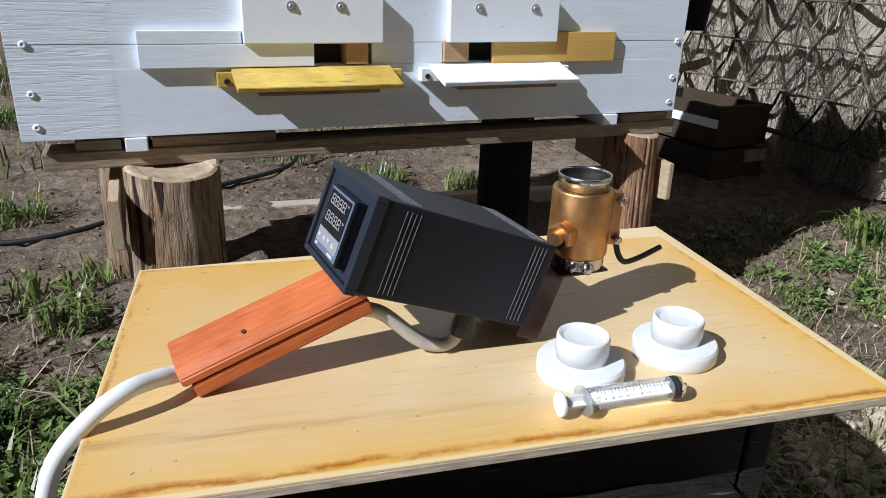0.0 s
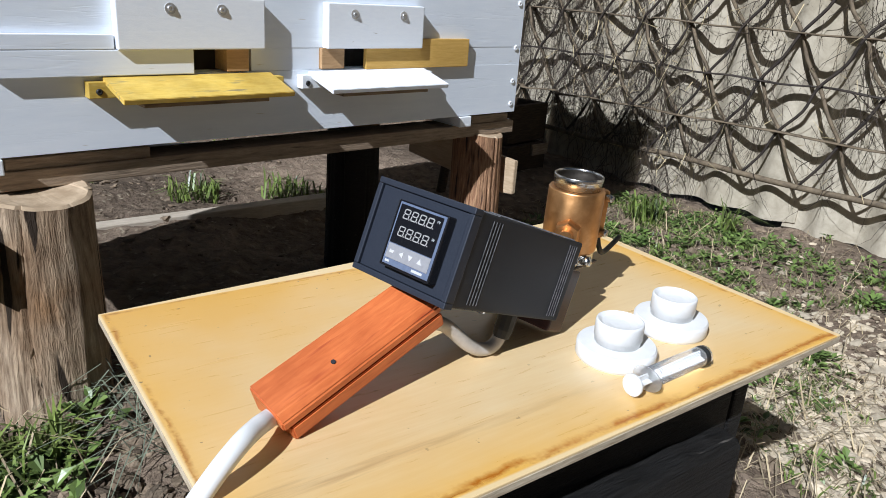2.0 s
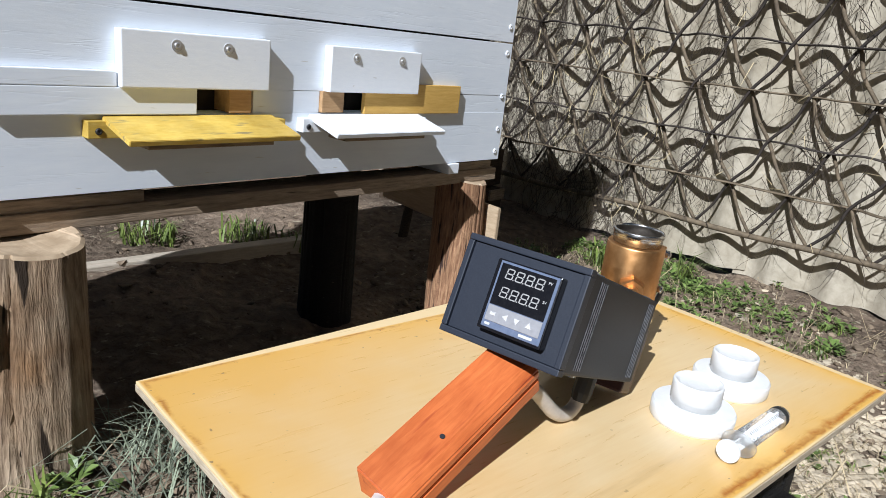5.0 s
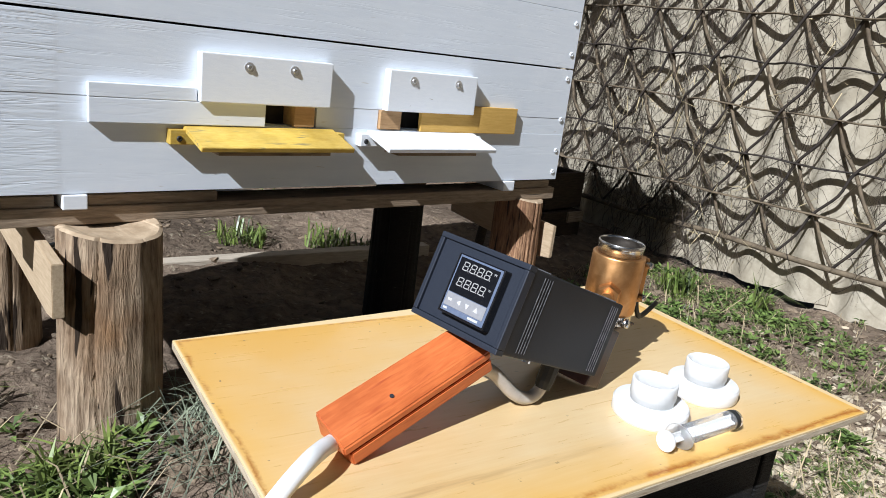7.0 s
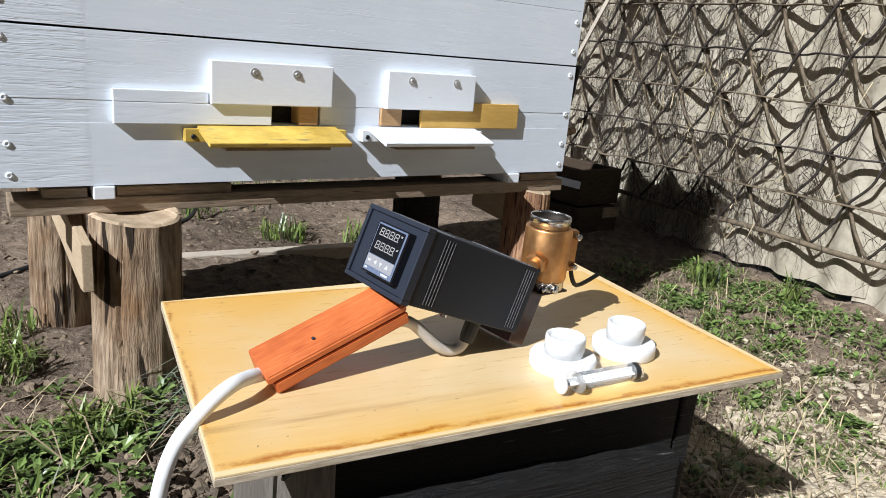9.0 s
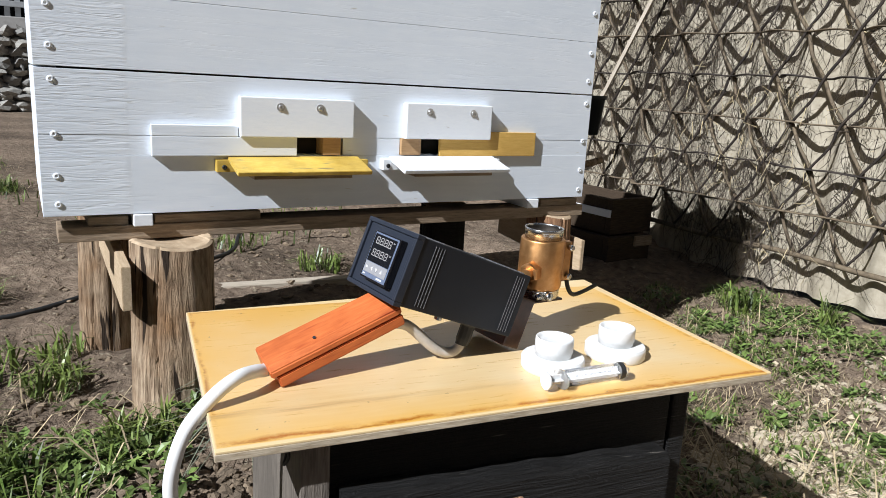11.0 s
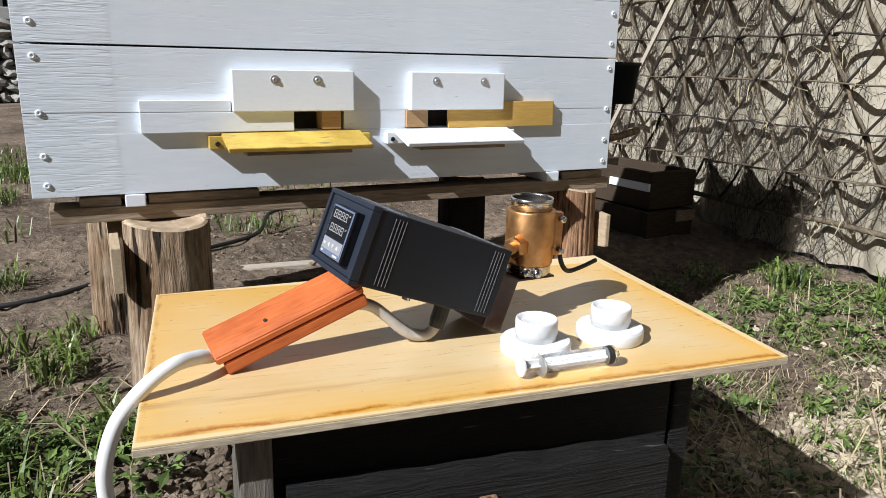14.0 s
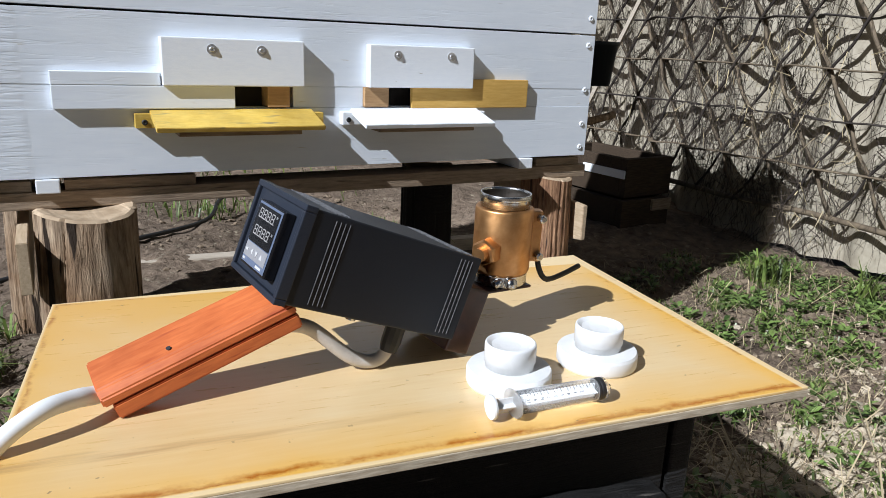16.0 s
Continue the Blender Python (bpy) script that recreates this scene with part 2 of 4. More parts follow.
INK = material("dark_ink", ((0.02, 0.02, 0.025), (0.03, 0.03, 0.035)), None, 300, 4, (1, 1, 1), 0.5, 0.0)
PALE_INK = material("pale_print", ((0.5, 0.5, 0.5), (0.55, 0.55, 0.55)), None, 300, 4, (1, 1, 1), 0.5, 0.0)
BRASS = material("brass", ((0.62, 0.32, 0.12), (0.74, 0.42, 0.18)), ((0.82, 0.8, 0.78), (1, 1, 1)), 120, 30, (1, 1, 1), 0.42, 0.03, 0.0004, metal=1.0)
STEEL = material("steel", ((0.55, 0.54, 0.52), (0.66, 0.65, 0.63)), None, 120, 30, (1, 1, 6), 0.25, 0.05, 0.0005, metal=1.0)
STEEL_SHADED = material("shaded_dull_steel", ((0.10, 0.085, 0.07), (0.24, 0.21, 0.18)), None, 60, 30, (1, 1, 3), 0.5, 0.1, 0.0005, metal=1.0)
ZINC = material("zinc_screw", ((0.55, 0.55, 0.55), (0.68, 0.68, 0.68)), None, 200, 30, (1, 1, 1), 0.35, 0.05, 0.0005, metal=0.8)
MAROON = material("dark_maroon_bracket", ((0.026, 0.010, 0.008), (0.065, 0.024, 0.018)), None, 90, 30, (1, 1, 1), 0.35, 0.1, 0.001)
PTFE = material("white_ptfe", ((0.70, 0.70, 0.69), (0.76, 0.76, 0.75)), None, 90, 20, (1, 1, 1), 0.5, 0.1, 0.0006, spots=(0.55, 0.52, 0.48), spot_scale=60, spot_at=(0.73, 0.77))
CABLE_WHITE = material("white_cable", ((0.76, 0.76, 0.75), (0.82, 0.82, 0.80)), None, 90, 20, (1, 1, 1), 0.45, 0.05, 0.0005)
CABLE_GREY = material("grey_cable", ((0.46, 0.42, 0.37), (0.58, 0.54, 0.49)), None, 90, 20, (1, 1, 1), 0.5, 0.1, 0.0005)
RUBBER = material("black_rubber", ((0.012, 0.012, 0.012), (0.022, 0.022, 0.022)), None, 90, 20, (1, 1, 1), 0.55, 0.1, 0.0005)
SOIL = material("soil", ((0.115, 0.085, 0.062), (0.33, 0.26, 0.195)), ((0.45, 0.43, 0.41), (1.08, 1.04, 1.0)), 30, 1.7, (1, 1, 1), 0.95, 1.0, 0.02,
                spots=(0.33, 0.28, 0.20), spot_scale=55, spot_at=(0.62, 0.72), spec=0.2)
CLOD = material("soil_clod", ((0.10, 0.075, 0.052), (0.25, 0.195, 0.14)), None, 60, 6, (1, 1, 1), 0.95, 0.8, 0.006, random_tint=0.35, island=True, spec=0.2)
SAND = material("pale_clod", ((0.40, 0.33, 0.235), (0.58, 0.50, 0.38)), None, 60, 6, (1, 1, 1), 0.95, 0.7, 0.006, random_tint=0.25, island=True, spec=0.2)
GRASS = material("grass", ((0.055, 0.095, 0.017), (0.175, 0.22, 0.055)), None, 8, 4, (1, 1, 1), 0.4, 0.0, random_tint=0.6, island=True)
WEED = material("weed_leaf", ((0.06, 0.105, 0.025), (0.16, 0.22, 0.06)), None, 12, 4, (1, 1, 1), 0.38, 0.0, random_tint=0.55, island=True)
STRAW = material("dry_straw", ((0.34, 0.27, 0.15), (0.52, 0.43, 0.26)), None, 10, 4, (1, 1, 1), 0.7, 0.0, random_tint=0.4, island=True)
DEAD = material("dead_grass", ((0.24, 0.19, 0.115), (0.46, 0.375, 0.24)), None, 10, 4, (1, 1, 1), 0.8, 0.0, random_tint=0.45, island=True)
NEEDLE = material("grey_needle", ((0.10, 0.12, 0.08), (0.24, 0.27, 0.19)), None, 10, 4, (1, 1, 1), 0.7, 0.0, random_tint=0.4, island=True)
TWIG = material("dry_twig", ((0.016, 0.012, 0.009), (0.070, 0.050, 0.034)), None, 30, 4, (1, 1, 1), 0.85, 0.3, 0.002, random_tint=0.4, island=True)
ROD_DARK = material("dark_lattice_rod", ((0.014, 0.010, 0.008), (0.045, 0.033, 0.024)), None, 40, 6, (1, 1, 1), 0.8, 0.4, 0.002)
ROD_PALE = material("pale_lattice_rod", ((0.075, 0.055, 0.034), (0.195, 0.148, 0.092)), None, 40, 6, (1, 1, 1), 0.8, 0.4, 0.002)
SLATE = material("corrugated_slate", ((0.375, 0.33, 0.25), (0.53, 0.475, 0.375)), ((0.78, 0.76, 0.72), (1, 1, 1)), 34, 3.2, (1, 1, 1), 0.9, 0.4, 0.003,
                 spots=(0.22, 0.19, 0.145), spot_scale=16, spot_at=(0.62, 0.74), spec=0.2)
STONE = material("rubble_stone", ((0.24, 0.235, 0.22), (0.47, 0.46, 0.43)), ((0.7, 0.7, 0.7), (1, 1, 1)), 14, 3, (1, 1, 1), 0.9, 0.6, 0.01, random_tint=0.3, spec=0.2)
MORTAR = material("mortar", ((0.05, 0.05, 0.045), (0.12, 0.115, 0.105)), None, 14, 3, (1, 1, 1), 0.95, 0.5, 0.01, spec=0.2)
CONCRETE = material("concrete", ((0.36, 0.35, 0.33), (0.46, 0.45, 0.43)), None, 14, 3, (1, 1, 1), 0.9, 0.3, 0.005, spec=0.2)
METAL_GREY = material("grey_sheet", ((0.30, 0.31, 0.32), (0.40, 0.41, 0.42)), None, 14, 3, (1, 1, 1), 0.6, 0.1, 0.002)
# near-black colour that carries the shade inside the hive
INSIDE_SHADE = material("inside_shade", ((0.012, 0.010, 0.008), (0.03, 0.024, 0.018)), None, 40, 5, (1, 1, 1), 0.9, 0.2, 0.002)


def glass(name, tint, rough):
    m = bpy.data.materials.new(name)
    m.use_nodes = True
    b = m.node_tree.nodes["Principled BSDF"]
    b.inputs["Base Color"].default_value = (*tint, 1)
    b.inputs["Roughness"].default_value, b.inputs["IOR"].default_value = rough, 1.35
    b.inputs["Transmission Weight"].default_value = 0.92
    return m


MILKY = glass("milky_polypropylene", (0.93, 0.93, 0.93), 0.35)
CLEAR = glass("clear_polypropylene", (0.90, 0.91, 0.92), 0.10)


# ---- building helpers ----
def part(name, bm, mat, parent=None, label="", smooth=False, m=None):
    me = bpy.data.meshes.new(name)
    if smooth:
        for f in bm.faces:
            f.smooth = True
    bm.to_mesh(me)
    bm.free()
    me.materials.append(mat)
    ob = new(name, me)
    if parent:
        ob.parent = parent
    if m is not None:
        ob.matrix_basis = m
    if label:
        tagged(ob, label)
    return ob


def thing(name, m, label, category, group="", kind=""):
    ob = new(name)
    ob.matrix_basis = m
    ob.empty_display_size = 0.02
    return tagged(ob, label, category, group, kind)


def box(bm, x0, x1, y0, y1, z0, z1, bevel=0.0, segs=2):
    r = bmesh.ops.create_cube(bm, size=1, matrix=Matrix.LocRotScale(((x0 + x1) / 2, (y0 + y1) / 2, (z0 + z1) / 2), None, (x1 - x0, y1 - y0, z1 - z0)))
    if bevel:
        es = {e for v in r["verts"] for e in v.link_edges}
        bmesh.ops.bevel(bm, geom=list(es), offset=bevel, segments=segs, affect="EDGES", profile=0.6)
    return bm


def boxm(x0, x1, y0, y1, z0, z1, bevel=0.001, segs=2):
    return box(bmesh.new(), x0, x1, y0, y1, z0, z1, bevel, segs)


def prism(profile, x0, x1, bevel=0.0):
    """A profile of (y, z) drawn out along x."""
    bm = bmesh.new()
    a = [bm.verts.new((x0, y, z)) for y, z in profile]
    b = [bm.verts.new((x1, y, z)) for y, z in profile]
    n = len(profile)
    bm.faces.new(a[::-1]), bm.faces.new(b)
    for i in range(n):
        bm.faces.new((a[i], a[(i + 1) % n], b[(i + 1) % n], b[i]))
    bmesh.ops.recalc_face_normals(bm, faces=bm.faces)
    if bevel:
        bmesh.ops.bevel(bm, geom=list(bm.edges), offset=bevel, segments=2, affect="EDGES")
    return bm


def lathe(profile, n=40, close=False):
    """A profile of (radius, z) turned round z."""
    bm = bmesh.new()
    rings = [[bm.verts.new((r * math.cos(2 * math.pi * k / n), r * math.sin(2 * math.pi * k / n), z)) for k in range(n)] for r, z in profile]
    for p, q in zip(rings, rings[1:]):
        for k in range(n):
            bm.faces.new((p[k], p[(k + 1) % n], q[(k + 1) % n], q[k]))
    if profile[0][0] > 1e-5:
        bm.faces.new(rings[0][::-1])
    if profile[-1][0] > 1e-5:
        bm.faces.new(rings[-1])
    bmesh.ops.remove_doubles(bm, verts=bm.verts, dist=1e-6)
    bmesh.ops.recalc_face_normals(bm, faces=bm.faces)
    return bm


def spline(points, steps=8):
    pts = [Vector(p) for p in points]
    out = []
    ext = [2 * pts[0] - pts[1], *pts, 2 * pts[-1] - pts[-2]]
    for i in range(1, len(ext) - 2):
        a, b, c, d = ext[i - 1:i + 3]
        for k in range(steps):
            t = k / steps
            out.append(0.5 * (2 * b + (c - a) * t + (2 * a - 5 * b + 4 * c - d) * t * t + (3 * b - a - 3 * c + d) * t ** 3))
    return out + [pts[-1]]


def tube_data(path, radius, n=8):
    """Vertices and faces of a round tube along a path; radius is a number or a function of 0..1."""
    vs, fs = [], []
    up = Vector((0.31, 0.2, 0.93))
    for i, p in enumerate(path):
        d = (path[min(i + 1, len(path) - 1)] - path[max(i - 1, 0)]).normalized()
        a = d.cross(up)
        a = a.normalized() if a.length > 1e-4 else Vector((1, 0, 0))
        b = d.cross(a).normalized()
        up = -b if b.dot(up) < 0 else b
        r = radius(i / (len(path) - 1)) if callable(radius) else radius
        for k in range(n):
            t = 2 * math.pi * k / n
            vs.append(p + r * (math.cos(t) * a + math.sin(t) * up))
        if i:
            for k in range(n):
                q = (i - 1) * n
                fs.append((q + k, q + (k + 1) % n, q + n + (k + 1) % n, q + n + k))
    fs.append(tuple(range(n))[::-1])
    fs.append(tuple(range((len(path) - 1) * n, len(path) * n)))
    return vs, fs


def tube(name, path, radius, mat, parent=None, label="", n=12):
    vs, fs = tube_data(path, radius, n)
    me = bpy.data.meshes.new(name)
    me.from_pydata(vs, [], fs)
    for p in me.polygons:
        p.use_smooth = True
    me.materials.append(mat)
    ob = new(name, me)
    if parent:
        ob.parent = parent
    if label:
        tagged(ob, label)
    return ob


def stuff(name, vs, fs, mat, label, category, smooth=False):
    me = bpy.data.meshes.new(name)
    me.from_pydata(vs, [], fs)
    if smooth:
        for p in me.polygons:
            p.use_smooth = True
    me.materials.append(mat)
    return tagged(new(name, me), label, category, kind="stuff")


def lettering(name, text, size, m, mat, parent):
    cu = bpy.data.curves.new(name, "FONT")
    cu.body, cu.size, cu.align_x, cu.align_y, cu.extrude = text, size, "CENTER", "CENTER", 0.00005
    cu.resolution_u = 2
    tmp = bpy.data.objects.new(name, cu)
    scene.collection.objects.link(tmp)
    me = bpy.data.meshes.new_from_object(tmp.evaluated_get(bpy.context.evaluated_depsgraph_get()))
    bpy.data.objects.remove(tmp)
    me.materials.append(mat)
    ob = new(name, me)
    ob.parent, ob.matrix_basis = parent, m
    return ob


rnd = random.Random(7)


def height(x, y):
    """The ground's height: trodden earth with lumps, a little higher towards the back."""
    v = Vector((x, y, 0))
    near = max(0.0, 1 - max(abs(x - 0.8), abs(y)) / 4)
    h = 0.030 * noise.noise(v * 1.3) + 0.016 * noise.noise(v * 4.5 + Vector((7, 1, 0))) + near * 0.010 * noise.noise(v * 13 + Vector((3, 5, 0)))
    h += near * (0.009 * noise.noise(v * 30) + 0.005 * noise.noise(v * 62))
    fall = min(1.0, max(0.0, (x - 0.55) / 0.7)) * min(1.0, max(0.0, (0.75 - y) / 0.6))
    heap = 0.030 * math.exp(-((x - 0.10) ** 2 + (y + 0.31) ** 2) / 0.008) + 0.035 * math.exp(-((x - 0.25) ** 2 + (y + 0.13) ** 2) / 0.006)
    return h - 0.008 - 0.05 * fall + heap


# ---- ground ----
def ground():
    fine = np.arange(-1.2, 3.0, 0.018)
    out = 3.0 * 1.35 ** np.arange(0, 16)
    xs = np.concatenate([-1.2 - (out[::-1] - 2.6), fine, out + 0.1])
    fy = np.arange(-1.4, 1.8, 0.018)
    ys = np.concatenate([-1.4 - (out[::-1] - 2.6), fy, out - 1.1])
    vs = [(x, y, height(x, y)) for y in ys for x in xs]
    nx = len(xs)
    fs = [(j * nx + i, j * nx + i + 1, (j + 1) * nx + i + 1, (j + 1) * nx + i) for j in range(len(ys) - 1) for i in range(nx - 1)]
    me = bpy.data.meshes.new("ground")
    me.from_pydata(vs, [], fs)
    for p in me.polygons:
        p.use_smooth = True
    me.materials.append(SOIL)
    tagged(new("ground", me), "trodden grey-brown garden soil with lumps", "ground", kind="structure")


ground()
GROUND_FREE = [(0.15, 0.58, -0.74, -0.42)]


def free(x, y):
    return not any(a < x < b and c < y < d for a, b, c, d in GROUND_FREE) and math.hypot(x - 0.16, y + 0.01) > 0.085 and x < 2.08


# ---- concrete backing and lattice fence ----
WALL_X, FENCE_X = 2.088, 2.04


def slate_wall():
    wall = thing("wall_east", pose(0, 0, 0), "weathered grey corrugated slate fence sheets", "wall", kind="structure")
    y, k = -2.4, 0
    while y < 3.2:
        bm = bmesh.new()
        w, low = 1.134, -0.050 + 0.015 * ((k * 7) % 3 - 1)
        ny, nz = 84, 2
        front, back = [], []
        for j in range(nz):
            z = low + 0.004 if j == 0 else 1.78
            front.append([bm.verts.new((WALL_X + 0.006 * (k % 2) - 0.0235 * math.cos(2 * math.pi * (y + w * i / ny - 0.045) / 0.162), y + w * i / ny, z + (0.006 * noise.noise(Vector((y + i * 0.09, k, j)))))) for i in range(ny + 1)])
            back.append([bm.verts.new((v.co.x + 0.008, v.co.y, v.co.z)) for v in front[-1]])
        rim = [[[bm.verts.new(v.co) for v in line] for line in side] for side in (front, back)]
        for i in range(ny):
            bm.faces.new((front[0][i], front[1][i], front[1][i + 1], front[0][i + 1]))
            bm.faces.new((back[0][i], back[0][i + 1], back[1][i + 1], back[1][i]))
            for j in (0, 1):
                bm.faces.new((rim[0][j][i], rim[1][j][i], rim[1][j][i + 1], rim[0][j][i + 1]))
        for i in (0, ny):
            bm.faces.new([bm.verts.new(v.co) for v in (front[0][i], front[1][i], back[1][i], back[0][i])])
        part("sheet", bm, SLATE, wall, smooth=True)
        y, k = y + 1.134 - 0.03, k + 1


slate_wall()


def lattice():
    fence = thing("lattice_fence", pose(0, 0, 0), "triangular lattice of curved dry rods bound with wire", "fence")
    DY, DZ, Y0, Z0 = 0.162, 0.1345, -0.037, 0.633
    r = random.Random(3)

    def node(row, col):
        return Vector((FENCE_X, Y0 + DY * (col + (row % 2) / 2), Z0 - DZ * row))
    rows = range(-4, 5)
    for row in rows[:-1]:
        pts = []
        for c in range(-7, 13):
            n0 = node(row, c)
            pts.append(n0 + Vector((0.004 * r.uniform(-1, 1), 0, 0.004 * r.uniform(-1, 1))))
            pts.append(n0 + Vector((-0.006 + 0.008 * r.uniform(-1, 1), DY / 2, 0.007 * r.uniform(-0.4, 1))))
        rod = tube("cross_rod", spline(pts, 4), 0.0030, ROD_PALE if row % 2 else ROD_DARK, fence, n=6)
        for v in rod.data.vertices:
            v.co.x = FENCE_X + (v.co.x - FENCE_X) * 5.0
    for lean, mat, rad in ((-1, ROD_DARK, 0.0050), (1, ROD_PALE, 0.0060)):
        for c in range(-11, 17):
            pts = []
            for row in rows:
                y = Y0 + DY * c - lean * DY / 2 * row
                p = Vector((FENCE_X - 0.004 + 0.004 * lean, y, Z0 - DZ * row))
                if not -1.2 < y < 1.95:
                    continue
                pts.append(p + Vector((0, 0.005 * r.uniform(-1, 1), 0)))
                if row < 4:
                    pts.append(p + Vector((0.004 * r.uniform(-1, 1), -lean * DY / 4 + 0.010 * lean + 0.004 * r.uniform(-1, 1), -DZ / 2)))
            if len(pts) > 3:
                tube("slanting_rod", spline(pts, 4), lambda t, q=rad: q * (1.1 - 0.25 * t), mat, fence, n=6)
    tube("bottom_rail", spline([(FENCE_X - 0.01, y, 0.096 + 0.008 * noise.noise(Vector((y * 3, 0, 0)))) for y in np.arange(-1.3, 2.0, 0.15)], 3), 0.0085, ROD_PALE, fence, "grey wooden bottom rail", n=8)
    for y in (-1.1, 1.9):
        tube("fence_post", spline([(FENCE_X - 0.035, y, -0.1), (FENCE_X - 0.035, y + 0.02, 0.7), (FENCE_X - 0.03, y + 0.03, 1.5)], 5), 0.024, LOG, fence, n=10)


lattice()


def dry_vines():
    r = random.Random(11)
    vs, fs = [], []
    for i in range(5600):
        dens = r.random()
        y = r.uniform(-0.9, 1.5) if dens < 0.35 else r.gauss(0.55, 0.24) if dens < 0.72 else r.gauss(-0.62 + 0.31 * r.randrange(4), 0.045)
        z = r.uniform(0.12, 1.15)
        if i % 2 == 0:
            y, z = r.uniform(0.5, 1.75), r.uniform(0.2, 1.3)
        if i % 16 == 0:
            y, z = r.gauss(0.34, 0.16), r.uniform(0.0, 0.36)
        p = Vector((FENCE_X - 0.03 + 0.04 * r.random(), y, z))
        d = Vector((r.uniform(-0.2, 0.2), r.uniform(-0.4, 0.4), r.uniform(-1.0, 0.1))).normalized()
        path = [p.copy()]
        ln = r.uniform(0.05, 0.24)
        for k in range(6):
            d = (d + Vector((r.uniform(-0.35, 0.35), r.uniform(-0.5, 0.5), r.uniform(-0.55, 0.3)))).normalized()
            p = p + d * ln / 6
            p.x = min(max(p.x, FENCE_X - 0.05), FENCE_X + 0.008)
            p.z = max(p.z, -0.03)
            path.append(p.copy())
        a, b = tube_data(path, lambda t, q=r.uniform(0.0004, 0.0012): q * (1.15 - t), 4)
        o = len(vs)
        vs += a
        fs += [tuple(k + o for k in f) for f in b]
    stuff("dry_vines", vs, fs, TWIG, "tangle of thin dead vines on the lattice fence", "vines")
    vs, fs = [], []
    for i in range(300):
        y = r.gauss(0.36, 0.17) if i % 3 else r.uniform(-0.7, 1.0)
        z = r.uniform(0.03, 0.62) if i % 3 else r.uniform(0.05, 0.9)
        p = Vector((FENCE_X - 0.05 + 0.05 * r.random(), y, z))
        d = Vector((r.uniform(-0.4, 0.3), r.uniform(-1, 1) * 0.8, r.uniform(-1, 0.9))).normalized()
        s = d.cross(Vector((1, 0.2, 0.1))).normalized() * r.uniform(0.0006, 0.0015)
        q = p + d * r.uniform(0.015, 0.06) + Vector((0, 0, -0.01))
        o = len(vs)
        vs += [p - s, p + s, q + s * 0.4, q - s * 0.4]
        fs.append((o, o + 1, o + 2, o + 3))
    stuff("dry_stalks", vs, fs, STRAW, "pale dry grass stalks caught in the fence", "dry grass")


dry_vines()


# ---- plants and clods on the ground ----
def grass_patch(name, label, spots, mat, blades, length, width, lean, seed, cat="grass"):
    r = random.Random(seed)
    vs, fs = [], []
    for cx, cy, rad, n in spots:
        for i in range(int(n * blades)):
            a, d = r.uniform(0, 2 * math.pi), rad * math.sqrt(r.random())
            x, y = cx + d * math.cos(a), cy + d * math.sin(a)
            if not free(x, y):
                continue
            z = height(x, y) - 0.003
            ln, w = length * r.uniform(0.4, 1.15), width * r.uniform(0.6, 1.2)
            t = r.uniform(0, 2 * math.pi)
            dv = Vector((math.cos(t), math.sin(t), 0))
            s = Vector((-dv.y, dv.x, 0)) * w / 2
            lf = lean * r.uniform(0.3, 1.3)
            p0 = Vector((x, y, z))
            p1 = p0 + dv * ln * 0.25 * lf + Vector((0, 0, ln * 0.55))
            p2 = p0 + dv * ln * 0.75 * lf + Vector((0, 0, ln * max(0.15, 0.95 - 0.45 * lf)))
            o = len(vs)
            vs += [p0 - s, p0 + s, p1 - s * 0.8, p1 + s * 0.8, p2]
            fs += [(o, o + 1, o + 3, o + 2), (o + 2, o + 3, o + 4)]
    return stuff(name, vs, fs, mat, label, cat)


def weeds(name, label, spots, seed, size):
    r = random.Random(seed)
    vs, fs = [], []
    for cx, cy, rad, n in spots:
        for i in range(n):
            a, d = r.uniform(0, 2 * math.pi), rad * math.sqrt(r.random())
            x, y = cx + d * math.cos(a), cy + d * math.sin(a)
            if not free(x, y):
                continue
            z0 = height(x, y)
            for k in range(r.randint(5, 9)):
                t = r.uniform(0, 2 * math.pi)
                dv = Vector((math.cos(t), math.sin(t), r.uniform(0.15, 0.9))).normalized()
                sv = Vector((-math.sin(t), math.cos(t), r.uniform(-0.3, 0.3))).normalized()
                ln = size * r.uniform(0.5, 1.3)
                w = ln * r.uniform(0.35, 0.6)
                b = Vector((x, y, z0 + r.uniform(0, size * 0.8))) + dv * size * 0.2
                nrm = dv.cross(sv)
                o = len(vs)
                vs += [b, b + dv * ln * 0.45 - sv * w / 2 + nrm * w * 0.15, b + dv * ln * 0.5 - nrm * w * 0.05, b + dv * ln * 0.45 + sv * w / 2 + nrm * w * 0.15, b + dv * ln * 0.95 - Vector((0, 0, ln * 0.12))]
                fs += [(o, o + 1, o + 2), (o, o + 2, o + 3), (o + 1, o + 4, o + 2), (o + 2, o + 4, o + 3)]
    return stuff(name, vs, fs, WEED, label, "weeds")


